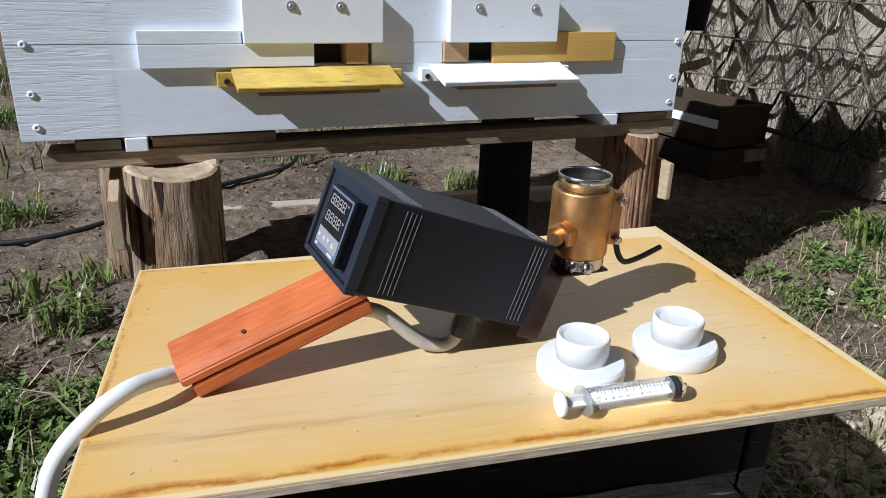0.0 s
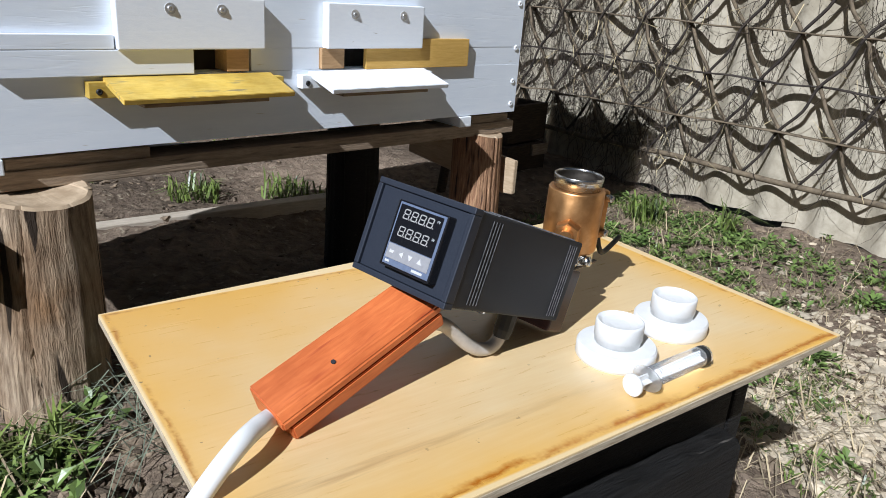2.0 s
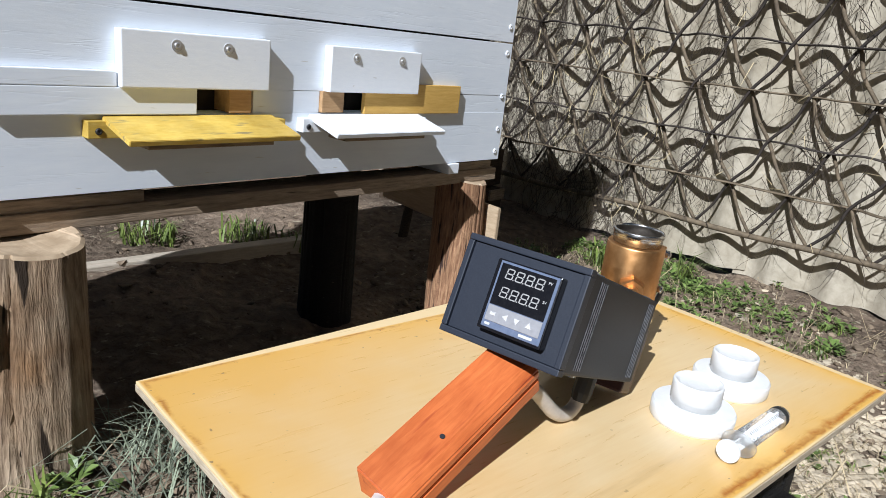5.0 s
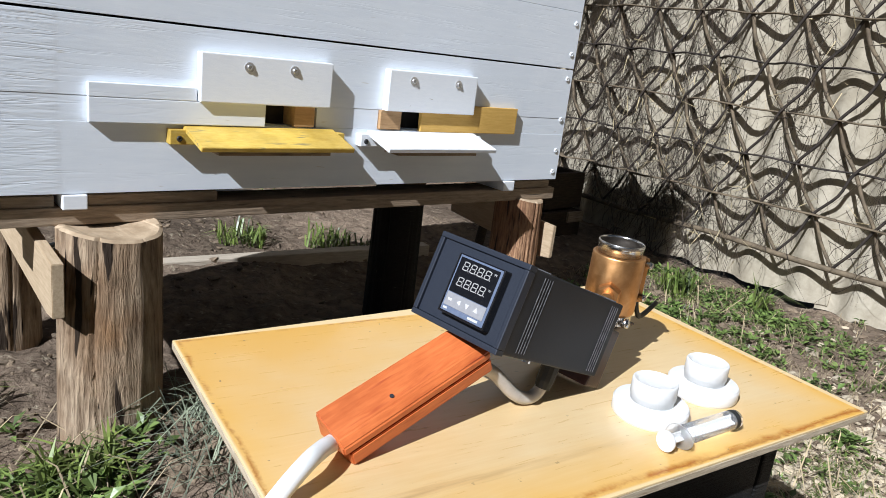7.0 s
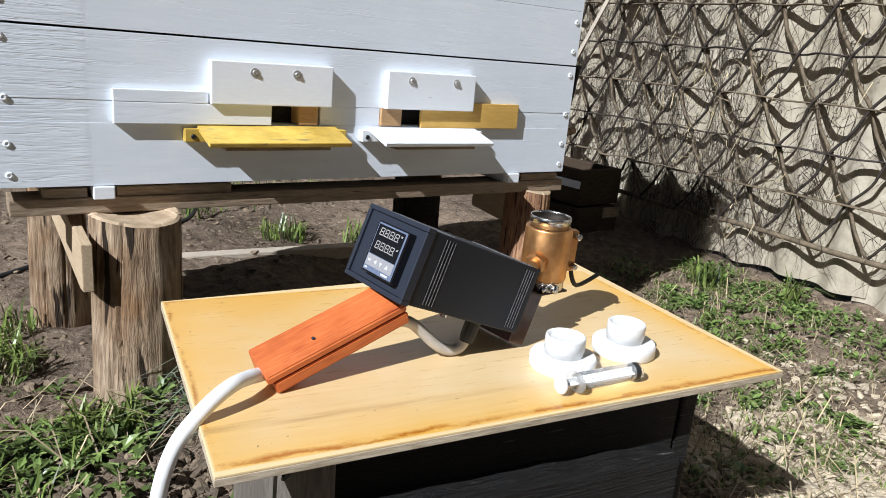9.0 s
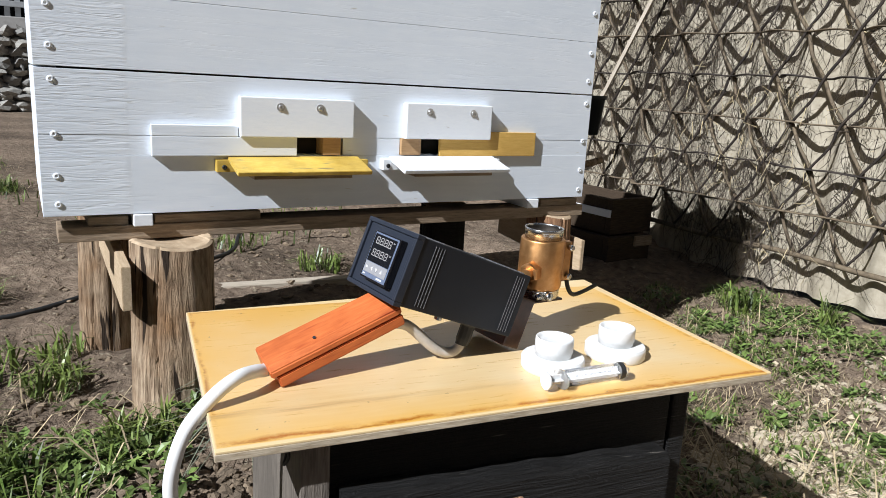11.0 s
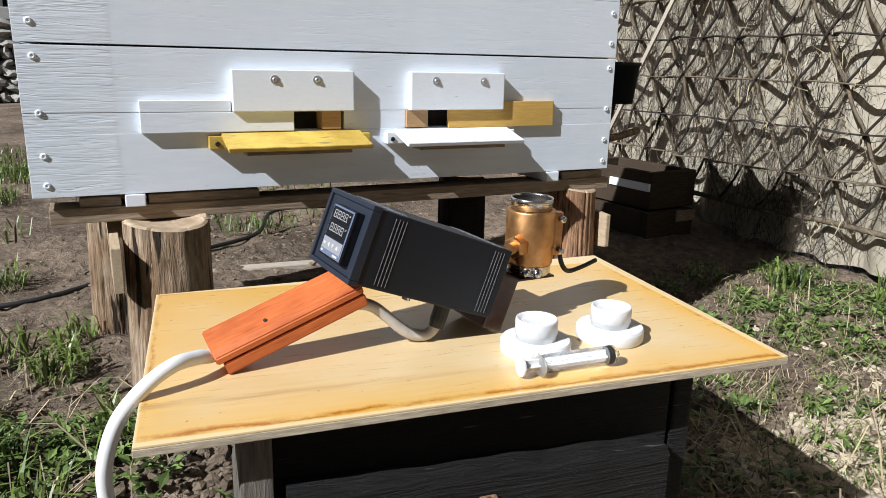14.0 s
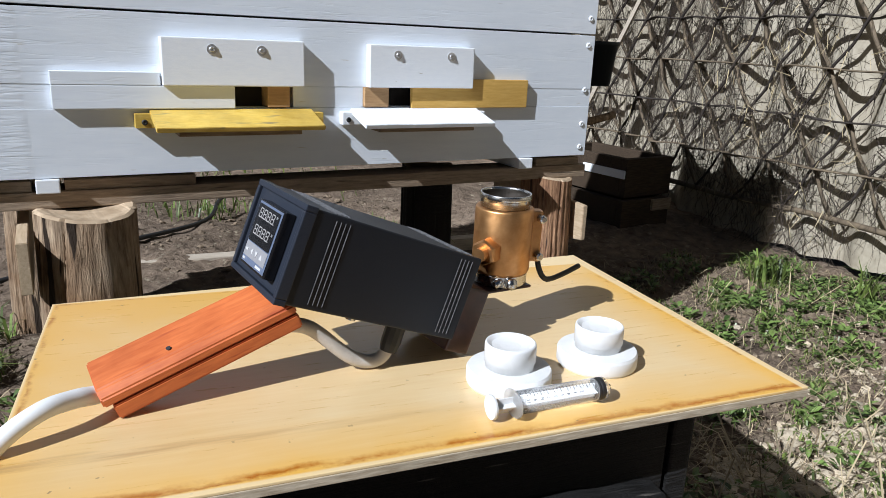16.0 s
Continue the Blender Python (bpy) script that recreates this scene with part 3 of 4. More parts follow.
def clods(name, label, mat, spots, seed, s0, s1):
    r = random.Random(seed)
    bm = bmesh.new()
    bmesh.ops.create_icosphere(bm, subdivisions=1, radius=1)
    bm.verts.ensure_lookup_table()
    base = [v.co.copy() for v in bm.verts]
    tri = [tuple(v.index for v in f.verts) for f in bm.faces]
    bm.free()
    vs, fs = [], []
    for cx, cy, rad, n in spots:
        for i in range(n):
            a, d = r.uniform(0, 2 * math.pi), rad * math.sqrt(r.random())
            x, y = cx + d * math.cos(a), cy + d * math.sin(a)
            if not free(x, y):
                continue
            s = s0 * (s1 / s0) ** (r.random() ** 2.2)
            sc = Vector((s * r.uniform(0.7, 1.4), s * r.uniform(0.7, 1.4), s * r.uniform(0.35, 0.7)))
            rot = Euler((r.uniform(-0.4, 0.4), r.uniform(-0.4, 0.4), r.uniform(0, 6.3))).to_matrix()
            o = len(vs)
            c = Vector((x, y, height(x, y) + s * 0.2))
            for v in base:
                q = v * r.uniform(0.75, 1.2)
                vs.append(c + rot @ Vector((q.x * sc.x, q.y * sc.y, q.z * sc.z)))
            fs += [(p + o, q + o, w + o) for p, q, w in tri]
    return stuff(name, vs, fs, mat, label, "soil")


LEFT = [(-0.10, -0.17, 0.07, 0.7), (0.0, 0.16, 0.05, 0.25), (-0.16, -0.02, 0.07, 0.4), (-0.24, -0.36, 0.13, 0.7), (-0.05, -0.30, 0.07, 0.25), (-0.35, -0.25, 0.15, 0.4), (0.10, -0.14, 0.05, 0.35), (0.02, -0.42, 0.08, 0.2), (0.05, -0.62, 0.10, 0.25),
        (-0.1, 0.25, 0.06, 0.12), (0.02, 0.30, 0.04, 0.10), (-0.3, 1.2, 0.20, 0.12), (-0.5, 2.7, 0.3, 0.8), (-0.2, 2.45, 0.16, 1.0), (-0.5, 0.45, 0.3, 0.2), (-0.35, 1.9, 0.16, 1.0), (-0.15, 0.02, 0.06, 0.3), (-0.28, 0.12, 0.07, 0.35), (-0.42, 0.9, 0.10, 0.3), (-0.15, 0.75, 0.06, 0.25), (-0.6, 3.3, 0.5, 1.6)]
BACK = [(0.74, 0.80, 0.07, 0.25), (0.97, 0.74, 0.07, 0.22), (0.5, 1.15, 0.15, 0.15), (1.05, 0.62, 0.05, 0.15), (0.75, 1.5, 0.4, 0.35), (0.4, 2.2, 0.6, 0.6)]
RIGHT = [(1.25, -0.35, 0.3, 0.9), (1.05, -0.52, 0.25, 0.9), (1.5, -0.25, 0.3, 0.6), (1.8, -0.15, 0.25, 0.6), (0.85, -0.6, 0.2, 0.8), (1.55, -0.6, 0.35, 0.7), (1.85, 0.05, 0.15, 0.8), (1.4, 0.1, 0.25, 0.4), (1.7, 0.12, 0.2, 0.6)]
grass_patch("grass", "tufts of fresh green spring grass on soil", LEFT + BACK, GRASS, 430, 0.088, 0.0054, 1.0, 21)
clump = random.Random(77)
TUFTS = []
for k in range(120):
    x, y, q, n = clump.choice(RIGHT)
    a, d = clump.uniform(0, 2 * math.pi), q * math.sqrt(clump.random()) * 1.15
    TUFTS.append((x + d * math.cos(a), y + d * math.sin(a), clump.uniform(0.018, 0.065), clump.uniform(0.15, 1.0)))
grass_patch("grass", "low green grass tufts on bare soil by the fence", TUFTS, GRASS, 75, 0.032, 0.0036, 1.3, 22)
grass_patch("grass_tuft", "long-bladed green grass tuft by the fence", [(1.77, 0.10, 0.05, 1), (1.92, -0.08, 0.03, 0.6)], GRASS, 70, 0.14, 0.006, 1.0, 23)
grass_patch("dry_grass", "pale dead grass litter lying on the soil", [(x, y, r_ * 1.2, n) for x, y, r_, n in RIGHT + LEFT], DEAD, 480, 0.045, 0.0018, 2.3, 24, "dry grass")
grass_patch("straw_bunch", "bunch of grey-green dry needles beside the log", [(0.29, -0.11, 0.07, 1), (0.25, -0.20, 0.05, 0.5)], NEEDLE, 130, 0.10, 0.0022, 2.6, 25, "straw")
grass_patch("dry_stems", "long pale dead stems lying on the soil", [(1.1, -0.5, 0.3, 1), (1.6, -0.3, 0.4, 1), (-0.05, -0.15, 0.25, 1), (0.95, -0.62, 0.15, 1)], DEAD, 60, 0.11, 0.0026, 3.2, 26, "dry grass")
weeds("weeds", "broad-leaved green weeds in the soil", [(0.13, -0.13, 0.07, 28), (-0.02, -0.30, 0.16, 60), (0.06, -0.17, 0.08, 16), (0.16, -0.36, 0.08, 6), (0.0, -0.1, 0.15, 22), (-0.25, -0.3, 0.2, 40)], 31, 0.026)
weeds("weeds", "low leafy weeds along the foot of the fence", [(x + 0.03, y - 0.02, q * 1.3, int(4 + 9 * n)) for x, y, q, n in TUFTS[::2]] + [(1.8, -0.1, 0.25, 50), (1.9, -0.3, 0.2, 30)], 32, 0.022)
clods("soil_clods", "loose dark clods of dug soil", CLOD, [(0.0, -0.3, 0.4, 900), (0.12, -0.40, 0.16, 420), (0.11, -0.29, 0.10, 520), (0.25, -0.13, 0.08, 300), (0.05, -0.55, 0.14, 320), (-0.1, 0.1, 0.35, 420), (1.4, -0.3, 0.65, 3000), (0.9, 0.8, 0.6, 260), (1.75, -0.1, 0.35, 800), (-0.3, 0.5, 0.5, 350), (1.1, -0.55, 0.3, 800), (0.4, 0.9, 0.5, 200)], 41, 0.0035, 0.0135)
clods("sandy_clods", "pale sandy lumps of dry soil", SAND, [(1.05, -0.74, 0.17, 1300), (1.22, -0.62, 0.22, 1900), (1.0, -0.56, 0.12, 500), (1.45, -0.5, 0.2, 350), (1.7, -0.25, 0.3, 120)], 42, 0.004, 0.015)


# ---- beehive ----
HZ = 0.33


def screw(parent, x, z, y=0.0, r=0.0050, mat=None):
    part("screw", lathe([(r, 0), (r, 0.0009), (r * 0.8, 0.0019), (r * 0.35, 0.0022), (r * 0.3, 0.0012), (0.0, 0.0012)], 14), mat or WHITE_SMOOTH, parent, smooth=True, m=pose(x, y, z, 90))


def hive():
    w, d = 1.04, 0.42
    for name, z0, z1 in (("hive_box", HZ, HZ + 0.2175), ("hive_box", HZ + 0.2205, HZ + 0.445), ("hive_box", HZ + 0.448, HZ + 0.672)):
        low = z0 == HZ
        h = thing(name, pose(0, 0, 0), "white painted wooden beehive box with two entrances" if low else "white painted wooden upper beehive box", "beehive", "stacked hive boxes")
        t = 0.03
        if low:
            part("plank", boxm(0, w, 0, t, z0, z0 + 0.0912, 0.0006), WHITE, h)
            bm = bmesh.new()
            for a, b in ((0, 0.384), (0.474, 0.586), (0.700, w)):
                box(bm, a, b, 0.0005, t, z0 + 0.0915, z0 + 0.1225)
            part("plank", bm, WHITE, h)
            part("plank", boxm(0, w, 0, t, z0 + 0.1228, z1, 0.0006), WHITE, h)
            # black block behind the openings stands in for the shade within
            part("entrance_lining", boxm(0.37, 0.72, t + 0.001, t + 0.05, z0 + 0.08, z0 + 0.135, 0.0), INSIDE_SHADE, h, "near-black block painted as the shade inside the entrances")
        else:
            part("plank", boxm(0, w, 0, t, z0, z0 + 0.1053, 0.0006), WHITE, h)
            part("plank", boxm(0, w, 0, t, z0 + 0.1057, z1, 0.0006), WHITE, h)
        if not low:
            # unseen strip, added to keep light from leaking through the seam
            part("inner_lip", boxm(0.031, w - 0.031, t + 0.001, t + 0.012, z0 - 0.02, z0 + 0.02, 0.0), INSIDE_SHADE, h, "added dark strip that blocks light through the seam")
        part("side_wall", boxm(0, t, t + 0.001, d - t - 0.001, z0, z1), WHITE, h)
        part("side_wall", boxm(w - t, w, t + 0.001, d - t - 0.001, z0, z1), WHITE, h)
        part("back_wall", boxm(0, w, d - t, d, z0, z1), WHITE, h)
        zs = (0.018, 0.061, 0.123, 0.202) if low else (0.249 - 0.2205, 0.306 - 0.2205, 0.165)
        for z in zs:
            screw(h, 0.021, z0 + z)
            screw(h, w - 0.014, z0 + z - 0.002)
        if low:
            part("floor_board", boxm(0.031, w - 0.031, t + 0.001, d - t - 0.001, z0, z0 + 0.02), INSIDE_SHADE, h)
    lid = thing("hive_roof", pose(0, 0, 0), "white painted flat hive roof", "roof")
    part("roof_board", boxm(-0.03, w + 0.03, -0.03, d + 0.005, HZ + 0.673, HZ + 0.698, 0.002), WHITE, lid)

    s = thing("entrance_closer", pose(0, 0, 0), "white painted wooden slat beside the hive entrance", "slat")
    part("slat_board", boxm(0.153, 0.386, -0.0095, -0.0003, HZ + 0.0915, HZ + 0.1225, 0.001), WHITE, s)
    part("filler_strip", boxm(0.153, 0.2865, -0.0095, -0.0003, HZ + 0.1228, HZ + 0.1405, 0.001), WHITE, s)
    for x0, x1, screws in ((0.2885, 0.487, (0.355, 0.424)), (0.591, 0.777, (0.638, 0.733))):
        b = thing("entrance_cover", pose(0, 0, 0), "white painted wooden block screwed above the hive entrance", "block", "entrance covers")
        part("block", boxm(x0, x1, -0.0165, -0.0003, HZ + 0.123, HZ + 0.188, 0.0015), WHITE_SMOOTH, b)
        for x in screws:
            part("washer", lathe([(0.0070, 0), (0.0070, 0.001), (0.0, 0.001)], 20), ZINC, b, m=pose(x, -0.0165, HZ + 0.173, 90))
            part("screw", lathe([(0.0040, 0), (0.0038, 0.0016), (0.0022, 0.0026), (0.0016, 0.0018), (0, 0.0018)], 14), ZINC, b, smooth=True, m=pose(x, -0.0175, HZ + 0.173, 90))
    y = thing("entrance_closer", pose(0, 0, 0), "ochre stained wooden slat closing part of the entrance", "slat")
    part("slat_board", boxm(0.668, 0.893, -0.0085, -0.0003, HZ + 0.0905, HZ + 0.1375, 0.001), OCHRE, y)
    for a, b, name in ((0.434, 0.467, "entrance_reducer"), (0.587, 0.628, "entrance_reducer")):
        e = thing(name, pose(0, 0, 0), "small raw wooden block narrowing the hive entrance", "block", "entrance reducers")
        part("wood_block", boxm(a, b, -0.006, 0.03, HZ + 0.0925, HZ + 0.1225, 0.001), WOOD_WARM, e)
    for x0, x1, mat, lab, ext in ((0.270, 0.500, YELLOW, "yellow painted sloping landing board under the entrance", 0.020), (0.563, 0.790, WHITE_SMOOTH, "white painted sloping landing board under the entrance", 0.016)):
        g = thing("landing_board", pose(0, 0, 0), lab, "landing board", "landing boards")
        part("bracket_bar", boxm(x0 - ext, x1 + ext * 0.8, -0.016, -0.0003, HZ + 0.066, HZ + 0.0855, 0.001), mat, g)
        part("landing_plate", prism([(-0.006, HZ + 0.0905), (-0.006, HZ + 0.0835), (-0.071, HZ + 0.066), (-0.073, HZ + 0.0725)], x0, x1, 0.0008), mat, g)
        part("support_strip", boxm(x0 + 0.03, x1 - 0.03, -0.055, -0.0165, HZ + 0.0585, HZ + 0.0655, 0.001), WOOD_GREY, g, "dark weathered strip")
        screw(g, x0 - ext * 0.4, HZ + 0.074, -0.016, 0.004, RUBBER)


hive()


def stand():
    s = thing("hive_stand", pose(0, 0, 0), "weathered timber frame carrying the beehive", "stand")
    part("front_beam", boxm(0.018, 1.055, 0.012, 0.075, HZ - 0.044, HZ - 0.0205, 0.0015), WOOD_GREY, s)
    part("back_beam", boxm(0.018, 1.055, 0.350, 0.400, HZ - 0.044, HZ - 0.0205, 0.0015), WOOD_GREY, s)
    for x in (0.138, 0.904):
        part("runner", boxm(x - 0.0145, x + 0.0145, -0.004, 0.41, HZ - 0.020, HZ - 0.001, 0.0015), WHITE_SMOOTH, s, "white painted runner end")
    for a, b in ((0.06, 0.118), (0.158, 0.33), (0.94, 1.04)):
        part("packing_board", boxm(a, b, 0.016, 0.40, HZ - 0.0202, HZ - 0.006, 0.001), WOOD_GREY, s)


stand()


def crack(a, t, seed):
    """Narrow drying cracks that run along the trunk, 0 to 1."""
    deep = 0.0
    for k in range(9):
        at = seed * 2.3 + k * 0.93 + 0.10 * noise.noise(Vector((k, seed, t * 2.5)))
        off = abs((a - at + math.pi) % (2 * math.pi) - math.pi)
        long = max(0.0, min(1.0, 0.6 + 2.2 * noise.noise(Vector((k * 3.1, seed, t * 1.6)))))
        deep = max(deep, long * max(0.0, 1 - off / 0.055))
    return deep


def log(name, x, y, z1, r, lean, mat, label, seed, bot=1.08):
    bm = bmesh.new()
    n, rows = 150, 24
    rings = []
    z0 = -0.06
    for j in range(rows + 1):
        t = j / rows
        ring = []
        for k in range(n):
            a = 2 * math.pi * k / n
            q = r * (bot + (1 - bot) * t) * (1 - 0.11 * crack(a, min(t, 0.98), seed) + 0.035 * noise.noise(Vector((math.cos(a) * 1.5, math.sin(a) * 1.5, seed + t * 0.8))) + 0.025 * noise.noise(Vector((math.cos(a) * 6, math.sin(a) * 6, seed + t * 1.2))))
            ring.append(bm.verts.new((x + lean[0] * (1 - t) + q * math.cos(a), y + lean[1] * (1 - t) + q * math.sin(a), z0 + (z1 - z0) * t + (0.004 * math.sin(a * 2 + seed) if j == rows else 0))))
        rings.append(ring)
    for p, q in zip(rings, rings[1:]):
        for k in range(n):
            f = bm.faces.new((p[k], p[(k + 1) % n], q[(k + 1) % n], q[k]))
            f.smooth = True
    top = [bm.verts.new(v.co) for v in rings[-1]]
    inner = [bm.verts.new((x + (v.co.x - x) * 0.93, y + (v.co.y - y) * 0.93, v.co.z + 0.003)) for v in top]
    bmesh.ops.recalc_face_normals(bm, faces=bm.faces)
    post = thing(name, pose(0, 0, 0), label, "log post", "log posts under the hive")
    cap = bmesh.new()
    tv = [cap.verts.new(v.co) for v in top]
    iv = [cap.verts.new(v.co) for v in inner]
    for k in range(n):
        cap.faces.new((tv[k], tv[(k + 1) % n], iv[(k + 1) % n], iv[k]))
    cap.faces.new(iv)
    for v in top + inner:
        bm.verts.remove(v)
    part("trunk", bm, mat, post)
    part("cut_end", cap, LOG_END, post, "sawn grey-brown end")
    return post


log("log_post", 0.1805, 0.000, HZ - 0.0470, 0.0645, (-0.006, -0.022), LOG, "peeled weathered log post, split along its grain", 1.0, 1.04)
log("log_post", 0.108, 0.345, HZ - 0.05, 0.046, (0.0, 0.0), LOG, "peeled log post with reddish wood", 4.0, 1.2)
log("log_post", 0.985, 0.040, HZ - 0.0445, 0.049, (0.0, -0.01), LOG_RED, "reddish log post with rough bark", 7.0)
# this post's black colour imitates the shade under the hive
log("log_post", 0.826, 0.235, HZ - 0.05, 0.052, (0, 0), CHAR_AND_SHADE, "log post coloured black for the hive's shade", 9.0)
for x, y0, z0, z1, t in ((0.1025, -0.068, 0.193, 0.262, 0.007), (1.036, -0.024, 0.168, 0.236, 0.0048)):
    b = thing("brace_board", pose(0, 0, 0), "raw pale board nailed along the log posts", "board", "brace boards")
    part("board", prism([(y0, z0), (y0 + 0.03, z0 - 0.004), (0.30, z0 + 0.02), (0.30, z1 + 0.02), (y0, z1)], x - t, x + t, 0.001), WOOD_LIGHT, b)

p = thing("plank", pose(0.66, 0.635, -0.022, 0, 0, -5), "grey weathered plank lying on the ground behind the hive", "plank")
part("board", boxm(-0.55, 0.55, -0.02, 0.02, -0.035, 0.03, 0.003), PLANK_PALE, p)
c = thing("garden_hose", pose(0, 0, 0), "thin black hose lying on the soil", "hose")
tube("hose", spline([(-1.2, 0.62, height(-1.2, 0.62) + 0.006), (-0.5, 0.66, height(-0.5, 0.66) + 0.006), (-0.1, 0.60, height(-0.1, 0.6) + 0.006), (0.25, 0.78, height(0.25, 0.78) + 0.006), (0.5, 0.95, 0.02), (0.62, 1.15, 0.05), (0.95, 1.2, 0.03)], 8), 0.006, RUBBER, c)


# ---- old crates by the fence ----
def crate(x, y, z, rz, w, d, h, label):
    k = thing("old_crate", pose(x, y, z, 0, 0, rz), label, "crate", "old hive crates")
    t = 0.025
    part("front_board", boxm(-w / 2, w / 2, -d / 2, -d / 2 + t, 0, h, 0.002), WOOD_DARK, k)
    part("back_board", boxm(-w / 2, w / 2, d / 2 - t, d / 2, 0, h, 0.002), WOOD_DARK, k)
    part("side_board", boxm(-w / 2, -w / 2 + t, -d / 2 + t + 0.001, d / 2 - t - 0.001, 0, h, 0.002), WOOD_DARK, k)
    part("side_board", boxm(w / 2 - t, w / 2, -d / 2 + t + 0.001, d / 2 - t - 0.001, 0, h, 0.002), WOOD_DARK, k)
    part("bottom_board", boxm(-w / 2 + t, w / 2 - t, -d / 2 + t, d / 2 - t, 0.001, 0.02, 0.001), WOOD_DARK, k)
    return k


k = crate(1.765, 0.755, -0.045, 4, 0.21, 0.37, 0.122, "old open wooden crate lying on shaded ground")
part("rim_strip", boxm(0.02, 0.105, -0.194, -0.1855, 0.085, 0.121, 0.001), WOOD_GREY, k, "worn grey rim strip")
k = crate(1.795, 0.790, 0.079, 5, 0.21, 0.37, 0.122, "old brown wooden crate stacked on another crate")
part("white_strip", boxm(-0.112, -0.1055, -0.183, 0.0, 0.060, 0.086, 0.001), WHITE_SMOOTH, k, "white painted strip")
b = thing("black_bucket", pose(1.455, 0.50, 0.43), "black plastic bucket beside the hive", "bucket")
part("bucket_body", lathe([(0.0, 0), (0.048, 0), (0.060, 0.105), (0.064, 0.105), (0.064, 0.115), (0.057, 0.115), (0.045, 0.006), (0, 0.006)], 28), BLACK, b, smooth=True)
b = thing("bucket_post", pose(1.455, 0.50, 0), "rough grey wooden stake with a short cross piece", "stake")
tube("stake", spline([(-0.07, 0.06, -0.05), (-0.045, 0.04, 0.2), (-0.012, 0.004, 0.429)], 5), 0.014, WOOD_DARK, b)
tube("cross_piece", spline([(-0.05, -0.02, 0.33), (0.02, 0, 0.335), (0.09, 0.0, 0.35)], 4), 0.011, LOG, b)


b = thing("wooden_lath", pose(0, 0, 0), "pale grey wooden lath leaning against the lattice fence", "lath")
lean_from, lean_to = Vector((1.72, 1.05, height(1.72, 1.05))), Vector((1.99, 0.73, 1.02))
lath_m = (lean_to - lean_from).to_track_quat("Z", "X").to_matrix().to_4x4()
lath_m.translation = lean_from
part("lath", boxm(-0.006, 0.006, -0.019, 0.019, -0.02, (lean_to - lean_from).length, 0.0015), PLANK_PALE, b, m=lath_m)


# ---- far garden wall ----
def far_wall():
    wl = thing("garden_wall", pose(0, 0, 0), "rubble stone wall with a concrete coping", "wall", kind="structure")
    part("core", boxm(-6, 2.0, 8.05, 8.4, -0.1, 0.86, 0.0), MORTAR, wl)
    part("coping", boxm(-6, 2.0, 7.98, 8.45, 0.861, 0.99, 0.01), CONCRETE, wl, "smooth concrete coping")
    r = random.Random(5)
    base = []
    for s in range(6):
        bm = bmesh.new()
        bmesh.ops.create_icosphere(bm, subdivisions=2, radius=1)
        for v in bm.verts:
            v.co *= 1 + 0.8 * noise.noise(v.co * 2.3 + Vector((s * 5, 0, 0)))
            v.co.z = max(-0.72, min(0.72, v.co.z)) / 0.72
            v.co.x = max(-0.8, min(0.8, v.co.x)) / 0.8
        for f in bm.faces:
            f.smooth = False
        me = bpy.data.meshes.new("stone")
        bm.to_mesh(me)
        bm.free()
        me.materials.append(STONE)
        base.append(me)
    z, row = 0.0, 0
    while z < 0.8:
        hh = r.uniform(0.07, 0.14)
        x = -3.2 + r.random() * 0.2
        while x < 1.2:
            ww = r.uniform(0.10, 0.28)
            st = new("stone", base[r.randrange(6)])
            st.parent = wl
            st.matrix_basis = Matrix.LocRotScale((x + ww / 2, 8.04, z + hh / 2), Euler((r.uniform(-0.2, 0.2), r.uniform(-0.45, 0.45), 0)), (ww * 0.5, 0.09, hh * 0.5))
            x += ww * 0.98
        z += hh * 0.96
    rail = thing("sheet_fence", pose(0, 0, 0), "dark metal sheet fence with thin rails above the stone wall", "fence")
    for i in range(60):
        a = -4 + i * 0.1
        part("upright", boxm(a, a + 0.055, 8.2, 8.23, 0.992, 1.9, 0.0), METAL_GREY, rail)
    part("sheet", boxm(-4, 2.0, 8.26, 8.28, 0.992, 1.9, 0.0), CHAR_AND_SHADE, rail)
    part("rail", boxm(-4, 2.0, 8.15, 8.19, 1.10, 1.16, 0.004), METAL_GREY, rail)


far_wall()


# ---- stand and board ----
def worn_plank(x0, x1, y0, y1, z0, zl, zr, seed, n=36):
    """An upright plank with a chewed upper edge and a hollowed, rounded face."""
    bm = bmesh.new()
    rows = []
    for i in range(n + 1):
        t = i / n
        x = x0 + (x1 - x0) * t
        top = zl + (zr - zl) * t + 0.0035 * noise.noise(Vector((x * 26, seed, 0))) - 0.008 * max(0.0, noise.noise(Vector((x * 11, seed, 5))) - 0.15)
        out = 0.0035 * noise.noise(Vector((x * 9, seed, 2)))
        rows.append([bm.verts.new(p) for p in ((x, y1, z0), (x, y0 + out, z0), (x, y0 + out + 0.002 * noise.noise(Vector((x * 14, seed, 9))), (z0 + top) / 2), (x, y0 + out, top - 0.006), (x, y0 + 0.005, top), (x, y1, top + 0.001))])
    for a, b in zip(rows, rows[1:]):
        for k in range(6):
            bm.faces.new((a[k], a[(k + 1) % 6], b[(k + 1) % 6], b[k]))
    bm.faces.new(rows[0])
    bm.faces.new(rows[-1][::-1])
    bmesh.ops.recalc_face_normals(bm, faces=bm.faces)
    return bm



